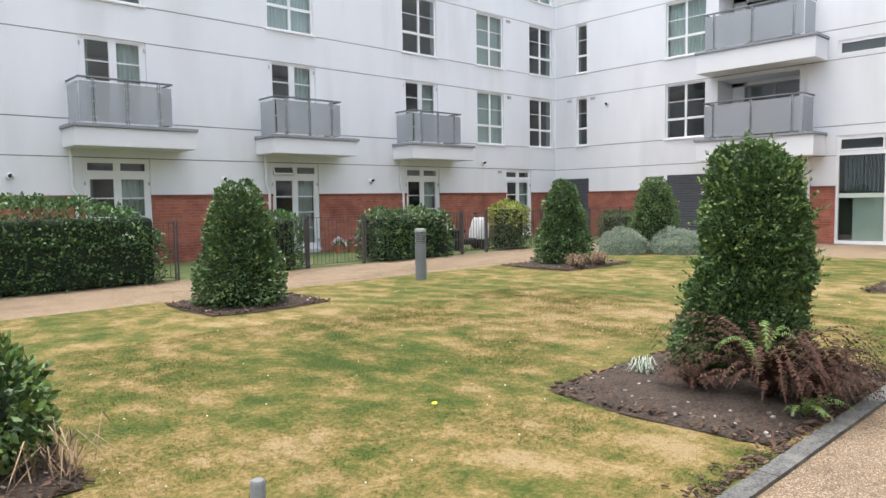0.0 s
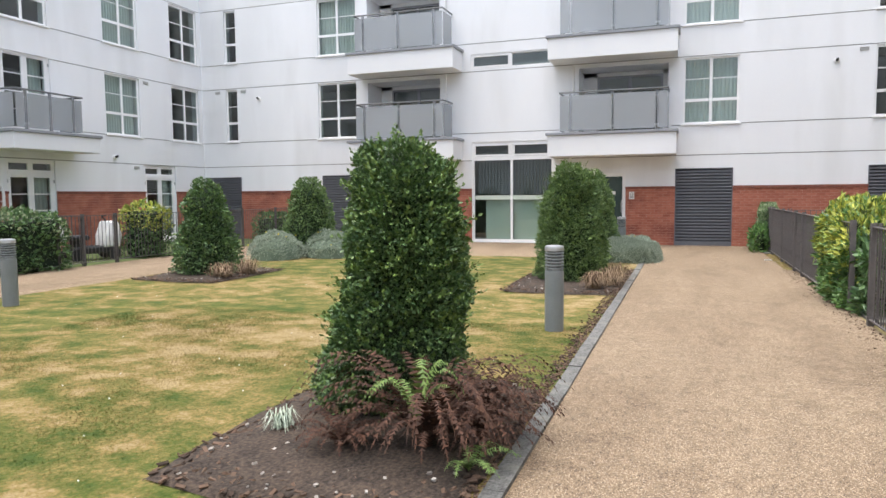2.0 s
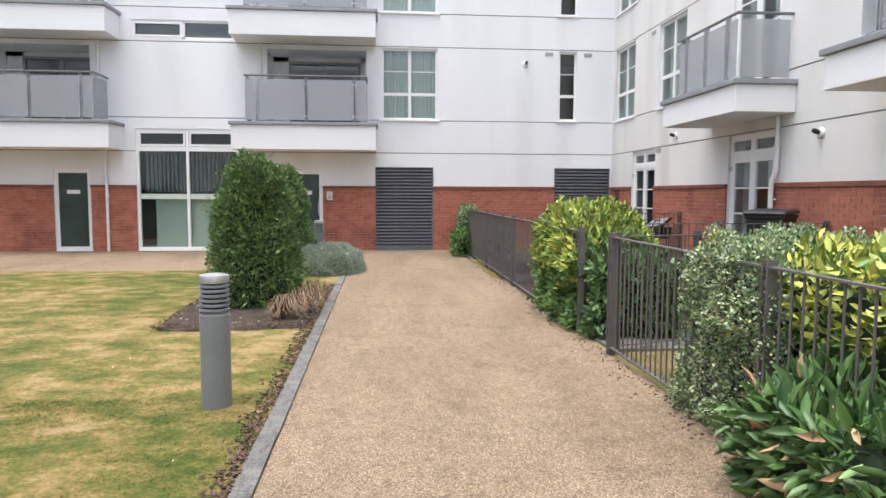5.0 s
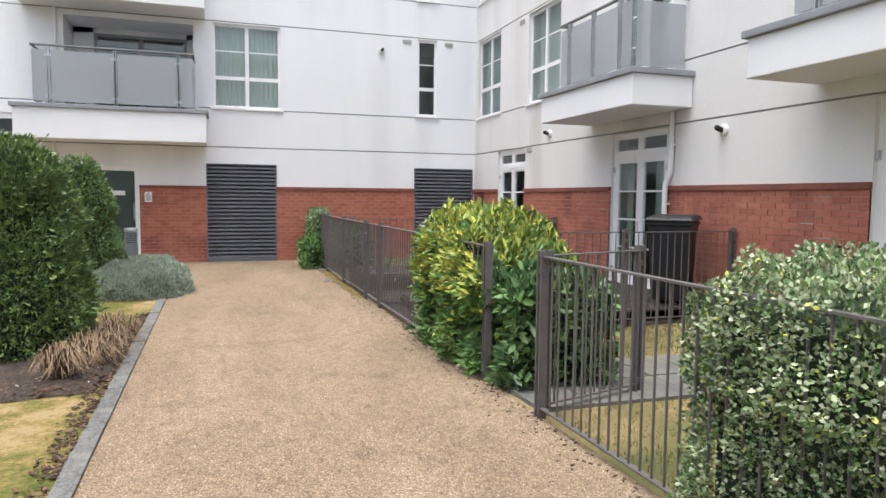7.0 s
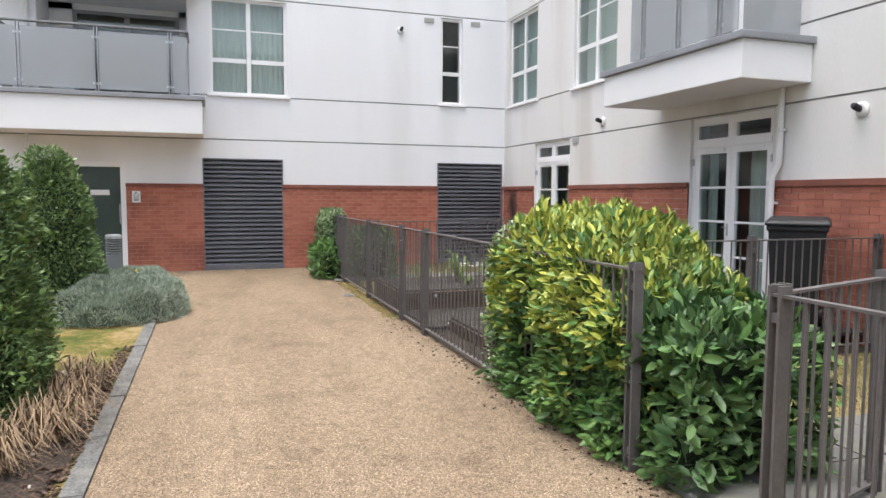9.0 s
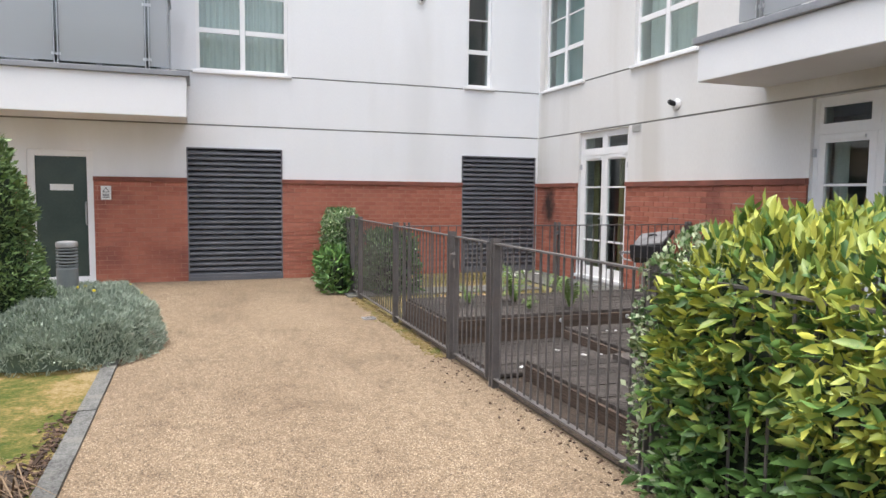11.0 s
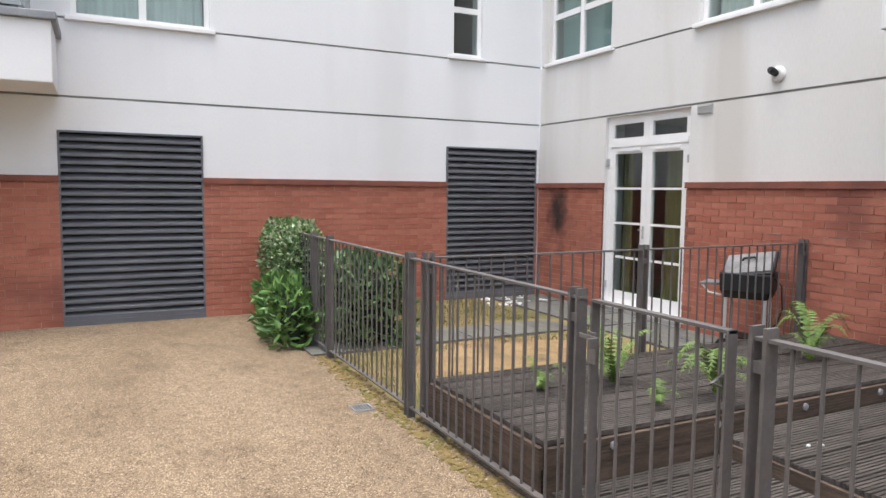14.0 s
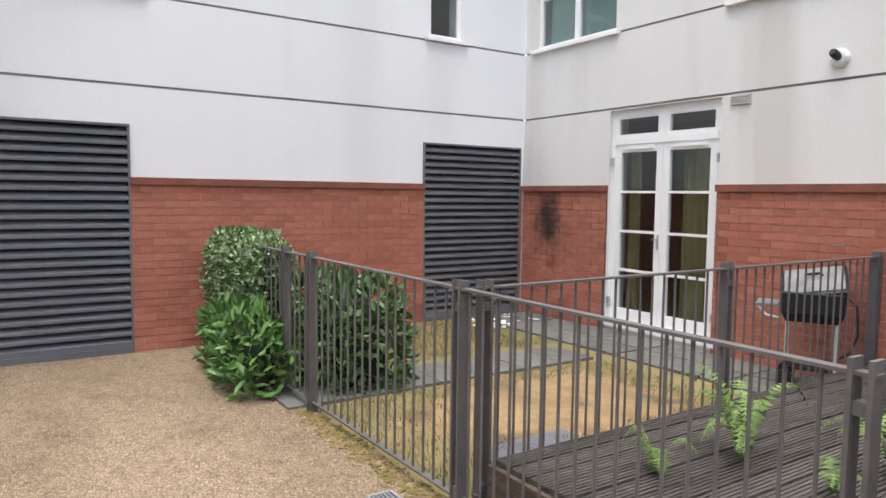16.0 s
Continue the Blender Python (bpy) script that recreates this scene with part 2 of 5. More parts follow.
def lawn_material(name, blades=False):
    """Parched lawn: straw and green in patches and faint mown stripes."""
    m = bpy.data.materials.new(name)
    m.use_nodes = True
    n, l = m.node_tree.nodes, m.node_tree.links
    b = n["Principled BSDF"]
    b.inputs["Roughness"].default_value = 0.95
    b.inputs["Specular IOR Level"].default_value = 0.2
    tc = n.new("ShaderNodeTexCoord")
    mp = n.new("ShaderNodeMapping")
    mp.inputs["Scale"].default_value = (1.0, 0.72, 1)
    mp.inputs["Rotation"].default_value = (0, 0, radians(6))
    l.new(tc.outputs["Object"], mp.inputs["Vector"])
    na, nb, nc, nd, ne = (n.new("ShaderNodeTexNoise") for _ in range(5))
    for q, s, d, v in ((na, 3.0, 8, mp.outputs[0]), (nb, 40, 4, tc.outputs["Object"]), (nc, 0.28, 2, tc.outputs["Object"]), (nd, 150, 2, tc.outputs["Object"]), (ne, 13, 4, tc.outputs["Object"])):
        q.inputs["Scale"].default_value, q.inputs["Detail"].default_value = s, d
        l.new(v, q.inputs["Vector"])
    wv = n.new("ShaderNodeTexWave")
    wv.bands_direction = "X"
    wv.inputs["Scale"].default_value, wv.inputs["Distortion"].default_value = 0.33, 1.5
    l.new(tc.outputs["Object"], wv.inputs["Vector"])

    def madd(a, k, c):
        q = n.new("ShaderNodeMath")
        q.operation = "MULTIPLY_ADD"
        l.new(a, q.inputs[0])
        q.inputs[1].default_value = k
        if isinstance(c, float):
            q.inputs[2].default_value = c
        else:
            l.new(c, q.inputs[2])
        return q.outputs[0]
    f = madd(nc.outputs["Fac"], 0.65, na.outputs["Fac"])
    f = madd(wv.outputs["Fac"], 0.04, f)
    f = madd(nb.outputs["Fac"], 0.5, f)
    f = madd(ne.outputs["Fac"], 0.35, f)
    if blades:
        f = madd(n.new("ShaderNodeNewGeometry").outputs["Random Per Island"], 0.1, f)
        f = madd(f, 1.0, -0.03)
    r = n.new("ShaderNodeValToRGB")
    l.new(madd(f, 1.9, -1.89), r.inputs["Fac"])
    e = r.color_ramp.elements
    e[0].position, e[0].color = 0.06, (0.085, 0.14, 0.03, 1)
    e[1].position, e[1].color = 0.90, (0.54, 0.42, 0.245, 1)
    for p, c in ((0.30, (0.155, 0.185, 0.045, 1)), (0.50, (0.26, 0.235, 0.08, 1)), (0.68, (0.40, 0.295, 0.125, 1))):
        q = e.new(p)
        q.color = c
    mx = n.new("ShaderNodeMix")
    mx.data_type, mx.blend_type = "RGBA", "MULTIPLY"
    mx.inputs["Factor"].default_value = 0.6
    l.new(r.outputs["Color"], mx.inputs["A"])
    l.new(nd.outputs["Fac"], mx.inputs["B"])
    gain = n.new("ShaderNodeMix")
    gain.data_type, gain.blend_type = "RGBA", "MULTIPLY"
    gain.inputs["Factor"].default_value = 1.0
    l.new(mx.outputs["Result"], gain.inputs["A"])
    gain.inputs["B"].default_value = (0.76, 0.75, 0.66, 1)
    l.new(gain.outputs["Result"], b.inputs["Base Color"])
    bp = n.new("ShaderNodeBump")
    bp.inputs["Strength"].default_value, bp.inputs["Distance"].default_value = 0.9, 0.02
    l.new(nb.outputs["Fac"], bp.inputs["Height"])
    l.new(bp.outputs[0], b.inputs["Normal"])
    return m


def gravel_material(name):
    """Resin bound grit: single stones of mixed browns, worn pale along the way and stained in patches."""
    m = bpy.data.materials.new(name)
    m.use_nodes = True
    n, l = m.node_tree.nodes, m.node_tree.links
    b = n["Principled BSDF"]
    b.inputs["Roughness"].default_value, b.inputs["Specular IOR Level"].default_value = 0.9, 0.3
    tc = n.new("ShaderNodeTexCoord")
    mp = n.new("ShaderNodeMapping")
    mp.inputs["Scale"].default_value = (0.3, 1.0, 1)
    l.new(tc.outputs["Object"], mp.inputs["Vector"])
    vo = n.new("ShaderNodeTexVoronoi")
    vo.inputs["Scale"].default_value = 165.0
    l.new(tc.outputs["Object"], vo.inputs["Vector"])
    sep = n.new("ShaderNodeSeparateColor")
    l.new(vo.outputs["Color"], sep.inputs[0])
    r = n.new("ShaderNodeValToRGB")
    l.new(sep.outputs[0], r.inputs["Fac"])
    e = r.color_ramp.elements
    e[0].position, e[0].color = 0.0, (0.10, 0.072, 0.048, 1)
    e[1].position, e[1].color = 1.0, (0.60, 0.49, 0.355, 1)
    for p, c in ((0.2, (0.20, 0.146, 0.095, 1)), (0.55, (0.295, 0.22, 0.145, 1)), (0.85, (0.385, 0.295, 0.20, 1))):
        q = e.new(p)
        q.color = c
    out = r.outputs["Color"]
    for scale, vec, lo, hi, tint in ((1.1, mp.outputs[0], 0.42, 0.68, (0.78, 0.76, 0.745, 1)), (2.6, tc.outputs["Object"], 0.52, 0.72, (0.76, 0.74, 0.73, 1)), (11.0, tc.outputs["Object"], 0.45, 0.75, (0.72, 0.70, 0.68, 1)), (45.0, tc.outputs["Object"], 0.4, 0.7, (0.70, 0.68, 0.66, 1))):
        no = n.new("ShaderNodeTexNoise")
        no.inputs["Scale"].default_value, no.inputs["Detail"].default_value = scale, 5
        l.new(vec, no.inputs["Vector"])
        mr = n.new("ShaderNodeMapRange")
        mr.inputs["From Min"].default_value, mr.inputs["From Max"].default_value = lo, hi
        l.new(no.outputs["Fac"], mr.inputs["Value"])
        mx = n.new("ShaderNodeMix")
        mx.data_type, mx.blend_type = "RGBA", "MULTIPLY"
        l.new(mr.outputs[0], mx.inputs["Factor"])
        l.new(out, mx.inputs["A"])
        mx.inputs["B"].default_value = tint
        out = mx.outputs["Result"]
    l.new(out, b.inputs["Base Color"])
    bp = n.new("ShaderNodeBump")
    bp.inputs["Strength"].default_value, bp.inputs["Distance"].default_value = 0.5, 0.004
    bp.invert = True
    l.new(vo.outputs["Distance"], bp.inputs["Height"])
    l.new(bp.outputs[0], b.inputs["Normal"])
    return m


PATHM = gravel_material("buff_bound_gravel")
LAWN, BLADES = lawn_material("parched_lawn"), lawn_material("lawn_blades", True)

# ---- mesh helpers ----
class Build:
    """Gathers boxes, tubes and loose faces into one mesh."""

    def __init__(self):
        self.v, self.f = [], []

    def box(self, x0, x1, y0, y1, z0, z1, m=None):
        k = len(self.v)
        pts = [Vector((x, y, z)) for z in (z0, z1) for y in (y0, y1) for x in (x0, x1)]
        self.v += [m @ p for p in pts] if m else pts
        self.f += [tuple(k + i for i in q) for q in ((0, 2, 3, 1), (4, 5, 7, 6), (0, 1, 5, 4), (2, 6, 7, 3), (0, 4, 6, 2), (1, 3, 7, 5))]
        return self

    def tube(self, pts, r, n=8, r2=None):
        pts = [Vector(p) for p in pts]
        k = len(self.v)
        for i, p in enumerate(pts):
            d = (pts[min(i + 1, len(pts) - 1)] - pts[max(i - 1, 0)]).normalized()
            a = d.orthogonal().normalized() if abs(d.z) > 0.9 else d.cross(Vector((0, 0, 1))).normalized()
            if abs(d.z) > 0.9:
                a = (Vector((1, 0, 0)) - d * d.x).normalized()
            b = d.cross(a)
            rr = r if r2 is None else r + (r2 - r) * i / (len(pts) - 1)
            self.v += [p + rr * (math.cos(t) * a + math.sin(t) * b) for t in (2 * math.pi * j / n for j in range(n))]
        for i in range(len(pts) - 1):
            for j in range(n):
                self.f.append((k + i * n + j, k + i * n + (j + 1) % n, k + (i + 1) * n + (j + 1) % n, k + (i + 1) * n + j))
        self.f.append(tuple(k + j for j in reversed(range(n))))
        self.f.append(tuple(k + (len(pts) - 1) * n + j for j in range(n)))
        return self

    def lathe(self, prof, n=20, cx=0.0, cy=0.0):
        k = len(self.v)
        for r, z in prof:
            self.v += [Vector((cx + r * math.cos(2 * math.pi * j / n), cy + r * math.sin(2 * math.pi * j / n), z)) for j in range(n)]
        for i in range(len(prof) - 1):
            for j in range(n):
                self.f.append((k + i * n + j, k + i * n + (j + 1) % n, k + (i + 1) * n + (j + 1) % n, k + (i + 1) * n + j))
        self.f.append(tuple(k + j for j in reversed(range(n))))
        self.f.append(tuple(k + (len(prof) - 1) * n + j for j in range(n)))
        return self

    def done(self, name, mat, parent=None, m=None, bevel=0.0, smooth=False, fix=True):
        me = bpy.data.meshes.new(name)
        me.from_pydata([tuple(p) for p in self.v], [], self.f)
        if fix:
            bm = bmesh.new()
            bm.from_mesh(me)
            bmesh.ops.recalc_face_normals(bm, faces=bm.faces)
            bm.to_mesh(me)
            bm.free()
        me.materials.append(mat)
        if smooth:
            me.shade_smooth()
            me.set_sharp_from_angle(angle=radians(40))
        ob = new(name, me)
        if parent:
            ob.parent = parent
        if m:
            ob.matrix_basis = m
        if bevel:
            bv = ob.modifiers.new("bevel", "BEVEL")
            bv.width, bv.segments, bv.limit_method = bevel, 2, "ANGLE"
        return ob


def share(ob, parent, m, name=None):
    """A further part on the same mesh."""
    o = new(name or ob.name.split(".")[0], ob.data)
    o.parent = parent
    o.matrix_basis = m
    return o


def empty(name, m, label, category, group="", kind=""):
    e = new(name)
    e.empty_display_size = 0.2
    e.matrix_basis = m
    return tagged(e, label, category, group, kind)


# ---- the three facades: local x along the wall, y out into the court, z up ----
EAST = Matrix.Translation((22.97, 0, 0)) @ pose(0, 0, 0, 0, 0, 90)
SOUTH = Matrix.Translation((0, -5.235, 0))
NORTH = Matrix.Translation((0, 17.9, 0)) @ pose(0, 0, 0, 0, 0, 180)
TOP, THICK, BRICKTOP = 11.6, 0.32, 1.73
GROOVES = (2.62, 3.49, 5.43, 6.30, 8.24, 9.11)


def wall(name, m, u0, u1, holes, label, mat=RENDER):
    """A rendered wall with thickness, recessed shadow grooves and openings through it."""
    us = sorted({u0, u1, *(h[0] for h in holes), *(h[1] for h in holes)})
    zs = sorted({0.0, TOP, *(h[2] for h in holes), *(h[3] for h in holes), *(g - 0.013 for g in GROOVES), *(g + 0.013 for g in GROOVES)})
    zs = [z for z in zs if z >= 0]
    b = Build()

    def depth(i, j):
        if not (0 <= i < len(us) - 1 and 0 <= j < len(zs) - 1):
            return -THICK
        u, z = (us[i] + us[i + 1]) / 2, (zs[j] + zs[j + 1]) / 2
        if any(h[0] < u < h[1] and h[2] < z < h[3] for h in holes):
            return -THICK
        return -0.022 if any(abs(z - g) < 0.0125 for g in GROOVES) else 0.0

    grooved = []

    def quad(*p):
        k = len(b.v)
        b.v += [Vector(q) for q in p]
        grooved.append(all(-0.03 < q[1] < -0.01 for q in p))
        b.f.append((k, k + 1, k + 2, k + 3))
    for i in range(-1, len(us) - 1):
        for j in range(-1, len(zs) - 1):
            d = depth(i, j)
            if i >= 0 and j >= 0 and d > -THICK:
                a, c, e, g = us[i], us[i + 1], zs[j], zs[j + 1]
                quad((c, d, e), (a, d, e), (a, d, g), (c, d, g))
                quad((a, -THICK, e), (c, -THICK, e), (c, -THICK, g), (a, -THICK, g))
            r, t = depth(i + 1, j), depth(i, j + 1)
            if j >= 0 and abs(r - d) > 1e-4:
                x, e, g = us[i + 1], zs[j], zs[j + 1]
                if d > r:
                    quad((x, d, e), (x, d, g), (x, r, g), (x, r, e))
                else:
                    quad((x, r, e), (x, d, e), (x, d, g), (x, r, g))
            if i >= 0 and abs(t - d) > 1e-4:
                z, a, c = zs[j + 1], us[i], us[i + 1]
                if d > t:
                    quad((a, d, z), (a, t, z), (c, t, z), (c, d, z))
                else:
                    quad((a, t, z), (a, d, z), (c, d, z), (c, t, z))
    ob = b.done(name, mat, m=m, fix=False)
    # Groove bottoms take a darker grey than the wall face.
    ob.data.materials.append(JOINT)
    ob.data.polygons.foreach_set("material_index", [int(q) for q in grooved])
    return tagged(ob, label, "wall", kind="structure")


def wave_cloth(b, x0, x1, y, z0, z1, folds, amp=0.025):
    n = max(6, int(folds * 6))
    k = len(b.v)
    for i in range(n + 1):
        x = x0 + (x1 - x0) * i / n
        d = amp * math.sin(2 * math.pi * folds * i / n)
        b.v += [Vector((x, y + d, z0)), Vector((x, y + d, z1))]
    for i in range(n):
        b.f.append((k + 2 * i, k + 2 * i + 2, k + 2 * i + 3, k + 2 * i + 1))


def framed(par, x0, x1, z0, z1, y, w=0.055, d=0.06, name="frame"):
    """A rectangular frame of four bars."""
    b = Build()
    b.box(x0, x0 + w, y - d, y, z0, z1).box(x1 - w, x1, y - d, y, z0, z1)
    b.box(x0 + w, x1 - w, y - d, y, z0, z0 + w).box(x0 + w, x1 - w, y - d, y, z1 - w, z1)
    return b


def pane(par, x0, x1, z0, z1, y):
    ob = Build().box(x0, x1, y - 0.012, y, z0, z1).done("pane", PANE, par)
    ob.visible_shadow = False


def window(m, a, c, z0, z1, kind="cross", cloth="curtain", group="flat windows"):
    """White window: two lights with a glazing bar each over two lower lights; or a slit with one column."""
    e = empty("window", m, "white plastic framed window with %s behind the glass" % {"curtain": "pale curtains", "blind": "teal vertical blinds", "none": "a dark room"}[cloth], "window", group, "structure")
    b = framed(e, a, c, z0, z1, -0.06)
    zm, cx = z0 + (z1 - z0) * 0.36, (a + c) / 2
    cols = [(a, c)] if kind == "slit" else [(a, cx), (cx, c)]
    if kind != "slit":
        b.box(cx - 0.04, cx + 0.04, -0.115, -0.058, z0 + 0.05, z1 - 0.05)
    for p, q in cols:
        p, q = p + 0.05, q - 0.05
        b.box(p, q, -0.115, -0.058, zm - 0.04, zm + 0.04)
        zt = zm + (z1 - zm) * 0.5
        b.box(p, q, -0.098, -0.07, zt - 0.012, zt + 0.012)
    b.done("frame", UPVC, e)
    for p, q in cols:
        p, q = p + 0.035, q - 0.035
        pane(e, p, q, z0 + 0.05, zm, -0.08)
        pane(e, p, q, zm, z1 - 0.05, -0.08)
    Build().box(a - 0.06, c + 0.06, -0.06, 0.05, z0 - 0.045, z0 + 0.004).done("sill", UPVC, e, bevel=0.006)
    if cloth != "none":
        k = Build()
        if cloth == "curtain":
            wave_cloth(k, a + 0.05, c - 0.05, -0.25, z0 + 0.02, z1, (c - a) * 9, 0.02)
            k.done("curtain", CURTAIN, e, fix=False)
        else:
            x = a + 0.03
            while x < c - 0.1:
                k.box(x, x + 0.075, -0.24, -0.237, z0 + 0.03, z1, Matrix.Translation((x, -0.24, 0)) @ pose(0, 0, 0, 0, 0, 28) @ Matrix.Translation((-x, 0.24, 0)))
                x += 0.088
            k.done("blind", BLIND, e)
    return e


def french(m, a, c, z0, z1, leaf, cloth=None, group="french doors", ajar=False):
    """White double doors of four panes a leaf, with two top lights when leaf < z1."""
    e = empty("french_door", m, "white plastic french doors with glazing bars and top lights", "door", group, "structure")
    b = framed(e, a, c, z0, z1, -0.05, 0.06, 0.07)
    cx = (a + c) / 2
    if leaf < z1 - 0.1:
        b.box(a + 0.06, c - 0.06, -0.12, -0.04, leaf, leaf + 0.07)
        b.box(cx - 0.035, cx + 0.035, -0.12, -0.05, leaf + 0.07, z1 - 0.06)
        f = framed(e, a + 0.06, cx - 0.035, leaf + 0.07, z1 - 0.06, -0.055, 0.045, 0.05)
        g = framed(e, cx + 0.035, c - 0.06, leaf + 0.07, z1 - 0.06, -0.055, 0.045, 0.05)
        f.done("top_light", UPVC, e)
        if ajar:
            pv = Matrix.Translation((0, -0.05, z1 - 0.06)) @ pose(0, 0, 0, 22, 0, 0) @ Matrix.Translation((0, 0.05, -(z1 - 0.06)))
            g.done("top_light", UPVC, e, m=pv)
        else:
            g.done("top_light", UPVC, e)
        pane(e, a + 0.1, cx - 0.07, leaf + 0.1, z1 - 0.1, -0.08)
        pane(e, cx + 0.07, c - 0.1, leaf + 0.1, z1 - 0.1, -0.08)
    b.done("frame", UPVC, e)
    for p, q in ((a + 0.06, cx - 0.002), (cx + 0.002, c - 0.06)):
        d = Build()
        d.box(p, p + 0.085, -0.11, -0.055, z0 + 0.06, leaf).box(q - 0.085, q, -0.11, -0.055, z0 + 0.06, leaf)
        d.box(p + 0.085, q - 0.085, -0.11, -0.055, z0 + 0.06, z0 + 0.17).box(p + 0.085, q - 0.085, -0.11, -0.055, leaf - 0.09, leaf)
        h0, h1 = z0 + 0.17, leaf - 0.09
        for i in range(1, 4):
            z = h0 + (h1 - h0) * i / 4
            d.box(p + 0.085, q - 0.085, -0.1, -0.062, z - 0.014, z + 0.014)
        d.box(p + 0.12, q - 0.12, -0.055, -0.035, leaf - 0.06, leaf - 0.03)
        d.done("leaf", UPVC, e)
        pane(e, p + 0.07, q - 0.07, h0 - 0.02, h1 + 0.02, -0.08)
    hd = Build().box(cx + 0.02, cx + 0.04, -0.055, -0.042, z0 + 0.9, z0 + 1.06).box(cx + 0.02, cx + 0.1, -0.035, -0.022, z0 + 1.0, z0 + 1.016)
    for x in (a + 0.015, c - 0.045):
        hd.box(x, x + 0.03, -0.05, -0.01, leaf - 0.24, leaf - 0.15).box(x, x + 0.03, -0.05, -0.01, z0 + 0.2, z0 + 0.29)
    hd.done("handle", STEEL, e)
    Build().box(a - 0.03, c + 0.03, -0.05, 0.03, z0 - 0.05, z0 + 0.01).done("sill", UPVC, e)
    if cloth:
        k = Build()
        wave_cloth(k, a + 0.08, cx - 0.12, -0.27, z0 + 0.05, leaf, 5)
        wave_cloth(k, c - 0.27, c - 0.08, -0.27, z0 + 0.05, leaf, 3)
        k.done("curtain", cloth, e, fix=False)
    return e


def balcony(m, a, c, z, h, dep, ra, rc, zr, group):
    """Cantilevered white slab with a grey coping and a frosted glass balustrade."""
    e = empty("balcony", m, "white slab balcony with grey coping and frosted glass balustrade", "balcony", group, "structure")
    Build().box(a + 0.05, c - 0.05, 0.002, dep - 0.05, z, z + h - 0.08).done("slab", SOFFIT, e, bevel=0.012)
    Build().box(a, c, 0.003, dep, z + h - 0.08, z + h).done("coping", LEAD, e, bevel=0.01)
    y = dep - 0.13
    r = Build()
    r.tube([(ra, 0.0, zr), (ra, y, zr)], 0.025).tube([(ra - 0.02, y, zr), (rc + 0.02, y, zr)], 0.025).tube([(rc, y, zr), (rc, 0.0, zr)], 0.025)
    r.done("handrail", RAILM, e, smooth=True)
    mid = (ra + rc) / 2
    for x in (ra + 0.3, mid, rc - 0.3):
        p = Build()
        p.box(x - 0.03, x - 0.018, y - 0.03, y + 0.03, z + h, zr - 0.02).box(x + 0.018, x + 0.03, y - 0.03, y + 0.03, z + h, zr - 0.02)
        for q in (z + h + 0.15, zr - 0.2):
            p.box(x - 0.06, x + 0.06, y - 0.012, y + 0.012, q - 0.02, q + 0.02)
        p.done("post", STEEL, e)
    for p, q in ((ra + 0.012, ra + 0.26), (ra + 0.34, mid - 0.04), (mid + 0.04, rc - 0.34), (rc - 0.26, rc - 0.012)):
        Build().box(p, q, y - 0.006, y + 0.006, z + h + 0.05, zr - 0.09).done("glass_panel", FROST, e)
    for x in (ra, rc):
        Build().box(x - 0.006, x + 0.006, 0.05, y - 0.06, z + h + 0.05, zr - 0.09).done("glass_panel", FROST, e)
    return e


def louvre(m, a, c, z0, z1):
    e = empty("louvre_screen", m, "dark grey metal louvred plant room screen", "louvre", "plant room louvres", "structure")
    b = framed(e, a, c, z0, z1, 0.03, 0.022, 0.1)
    b.box(a, c, -0.07, 0.045, 0.0, z0)
    b.box(a + 0.04, c - 0.04, -0.12, -0.1, z0, z1)
    b.done("frame", LOUVRE, e)
    n = 24
    pitch = (z1 - z0 - 0.044) / n
    first = None
    for i in range(n):
        z = z0 + 0.022 + pitch * i
        if not first:
            s = Build()
            for (y0, q0), (y1, q1) in (((0.025, 0.0), (-0.06, 0.075)), ):
                k = len(s.v)
                for x in (a + 0.022, c - 0.022):
                    s.v += [Vector((x, y0, q0)), Vector((x, y0, q0 + 0.028)), Vector((x, y1, q1 + 0.012)), Vector((x, y1, q1))]
                s.f += [(k, k + 1, k + 2, k + 3), (k + 7, k + 6, k + 5, k + 4)] + [(k + j, k + 4 + j, k + 4 + (j + 1) % 4, k + (j + 1) % 4) for j in range(4)]
            first = s.done("slat", LOUVRE, e, m=pose(0, 0, z))
        else:
            share(first, e, pose(0, 0, z))


def mirror(u):
    """A stretch of the east wall reflected about the middle of the court."""
    return (12.665 - u[1], 12.665 - u[0], *u[2:])


# openings: start, end, bottom, top
E_WIN = [(-0.38, 1.11)]
E_SLIT = [(-4.20, -3.70)]
holes_e, todo = [], []
for st in range(3):
    dz = 2.81 * st
    for h in E_WIN:
        for r in ((*h, 3.51 + dz, 5.39 + dz), mirror((*h, 3.51 + dz, 5.39 + dz))):
            holes_e.append(r)
            todo.append(("cross", r))
    for h in E_SLIT:
        for r in ((*h, 3.53 + dz, 5.39 + dz), mirror((*h, 3.53 + dz, 5.39 + dz))):
            holes_e.append(r)
            todo.append(("slit", r))
    if st < 2:
        for r in ((1.52, 4.1, 3.3 + dz, 5.3 + dz), mirror((1.52, 4.1, 3.3 + dz, 5.3 + dz))):
            holes_e.append(r)
            todo.append(("loggia", r))
LOBBY = (4.86, 7.5, 0.03, 3.2)
CLEAR = (4.95, 7.52, 5.5, 5.97)
EDOOR, EDOOR_FAR = (2.69, 3.62, 0.02, 2.14), (8.65, 9.58, 0.02, 2.14)
LOUV = [(-0.27, 1.29, 0.06, 2.24), (-5.17, -3.62, 0.06, 2.24)]
holes_e += [LOBBY, CLEAR, EDOOR, EDOOR_FAR] + LOUV + [mirror(q) for q in LOUV]
SBAL = [(14.45, 17.27), (9.62, 12.44), (4.79, 7.61)]
side_windows = []
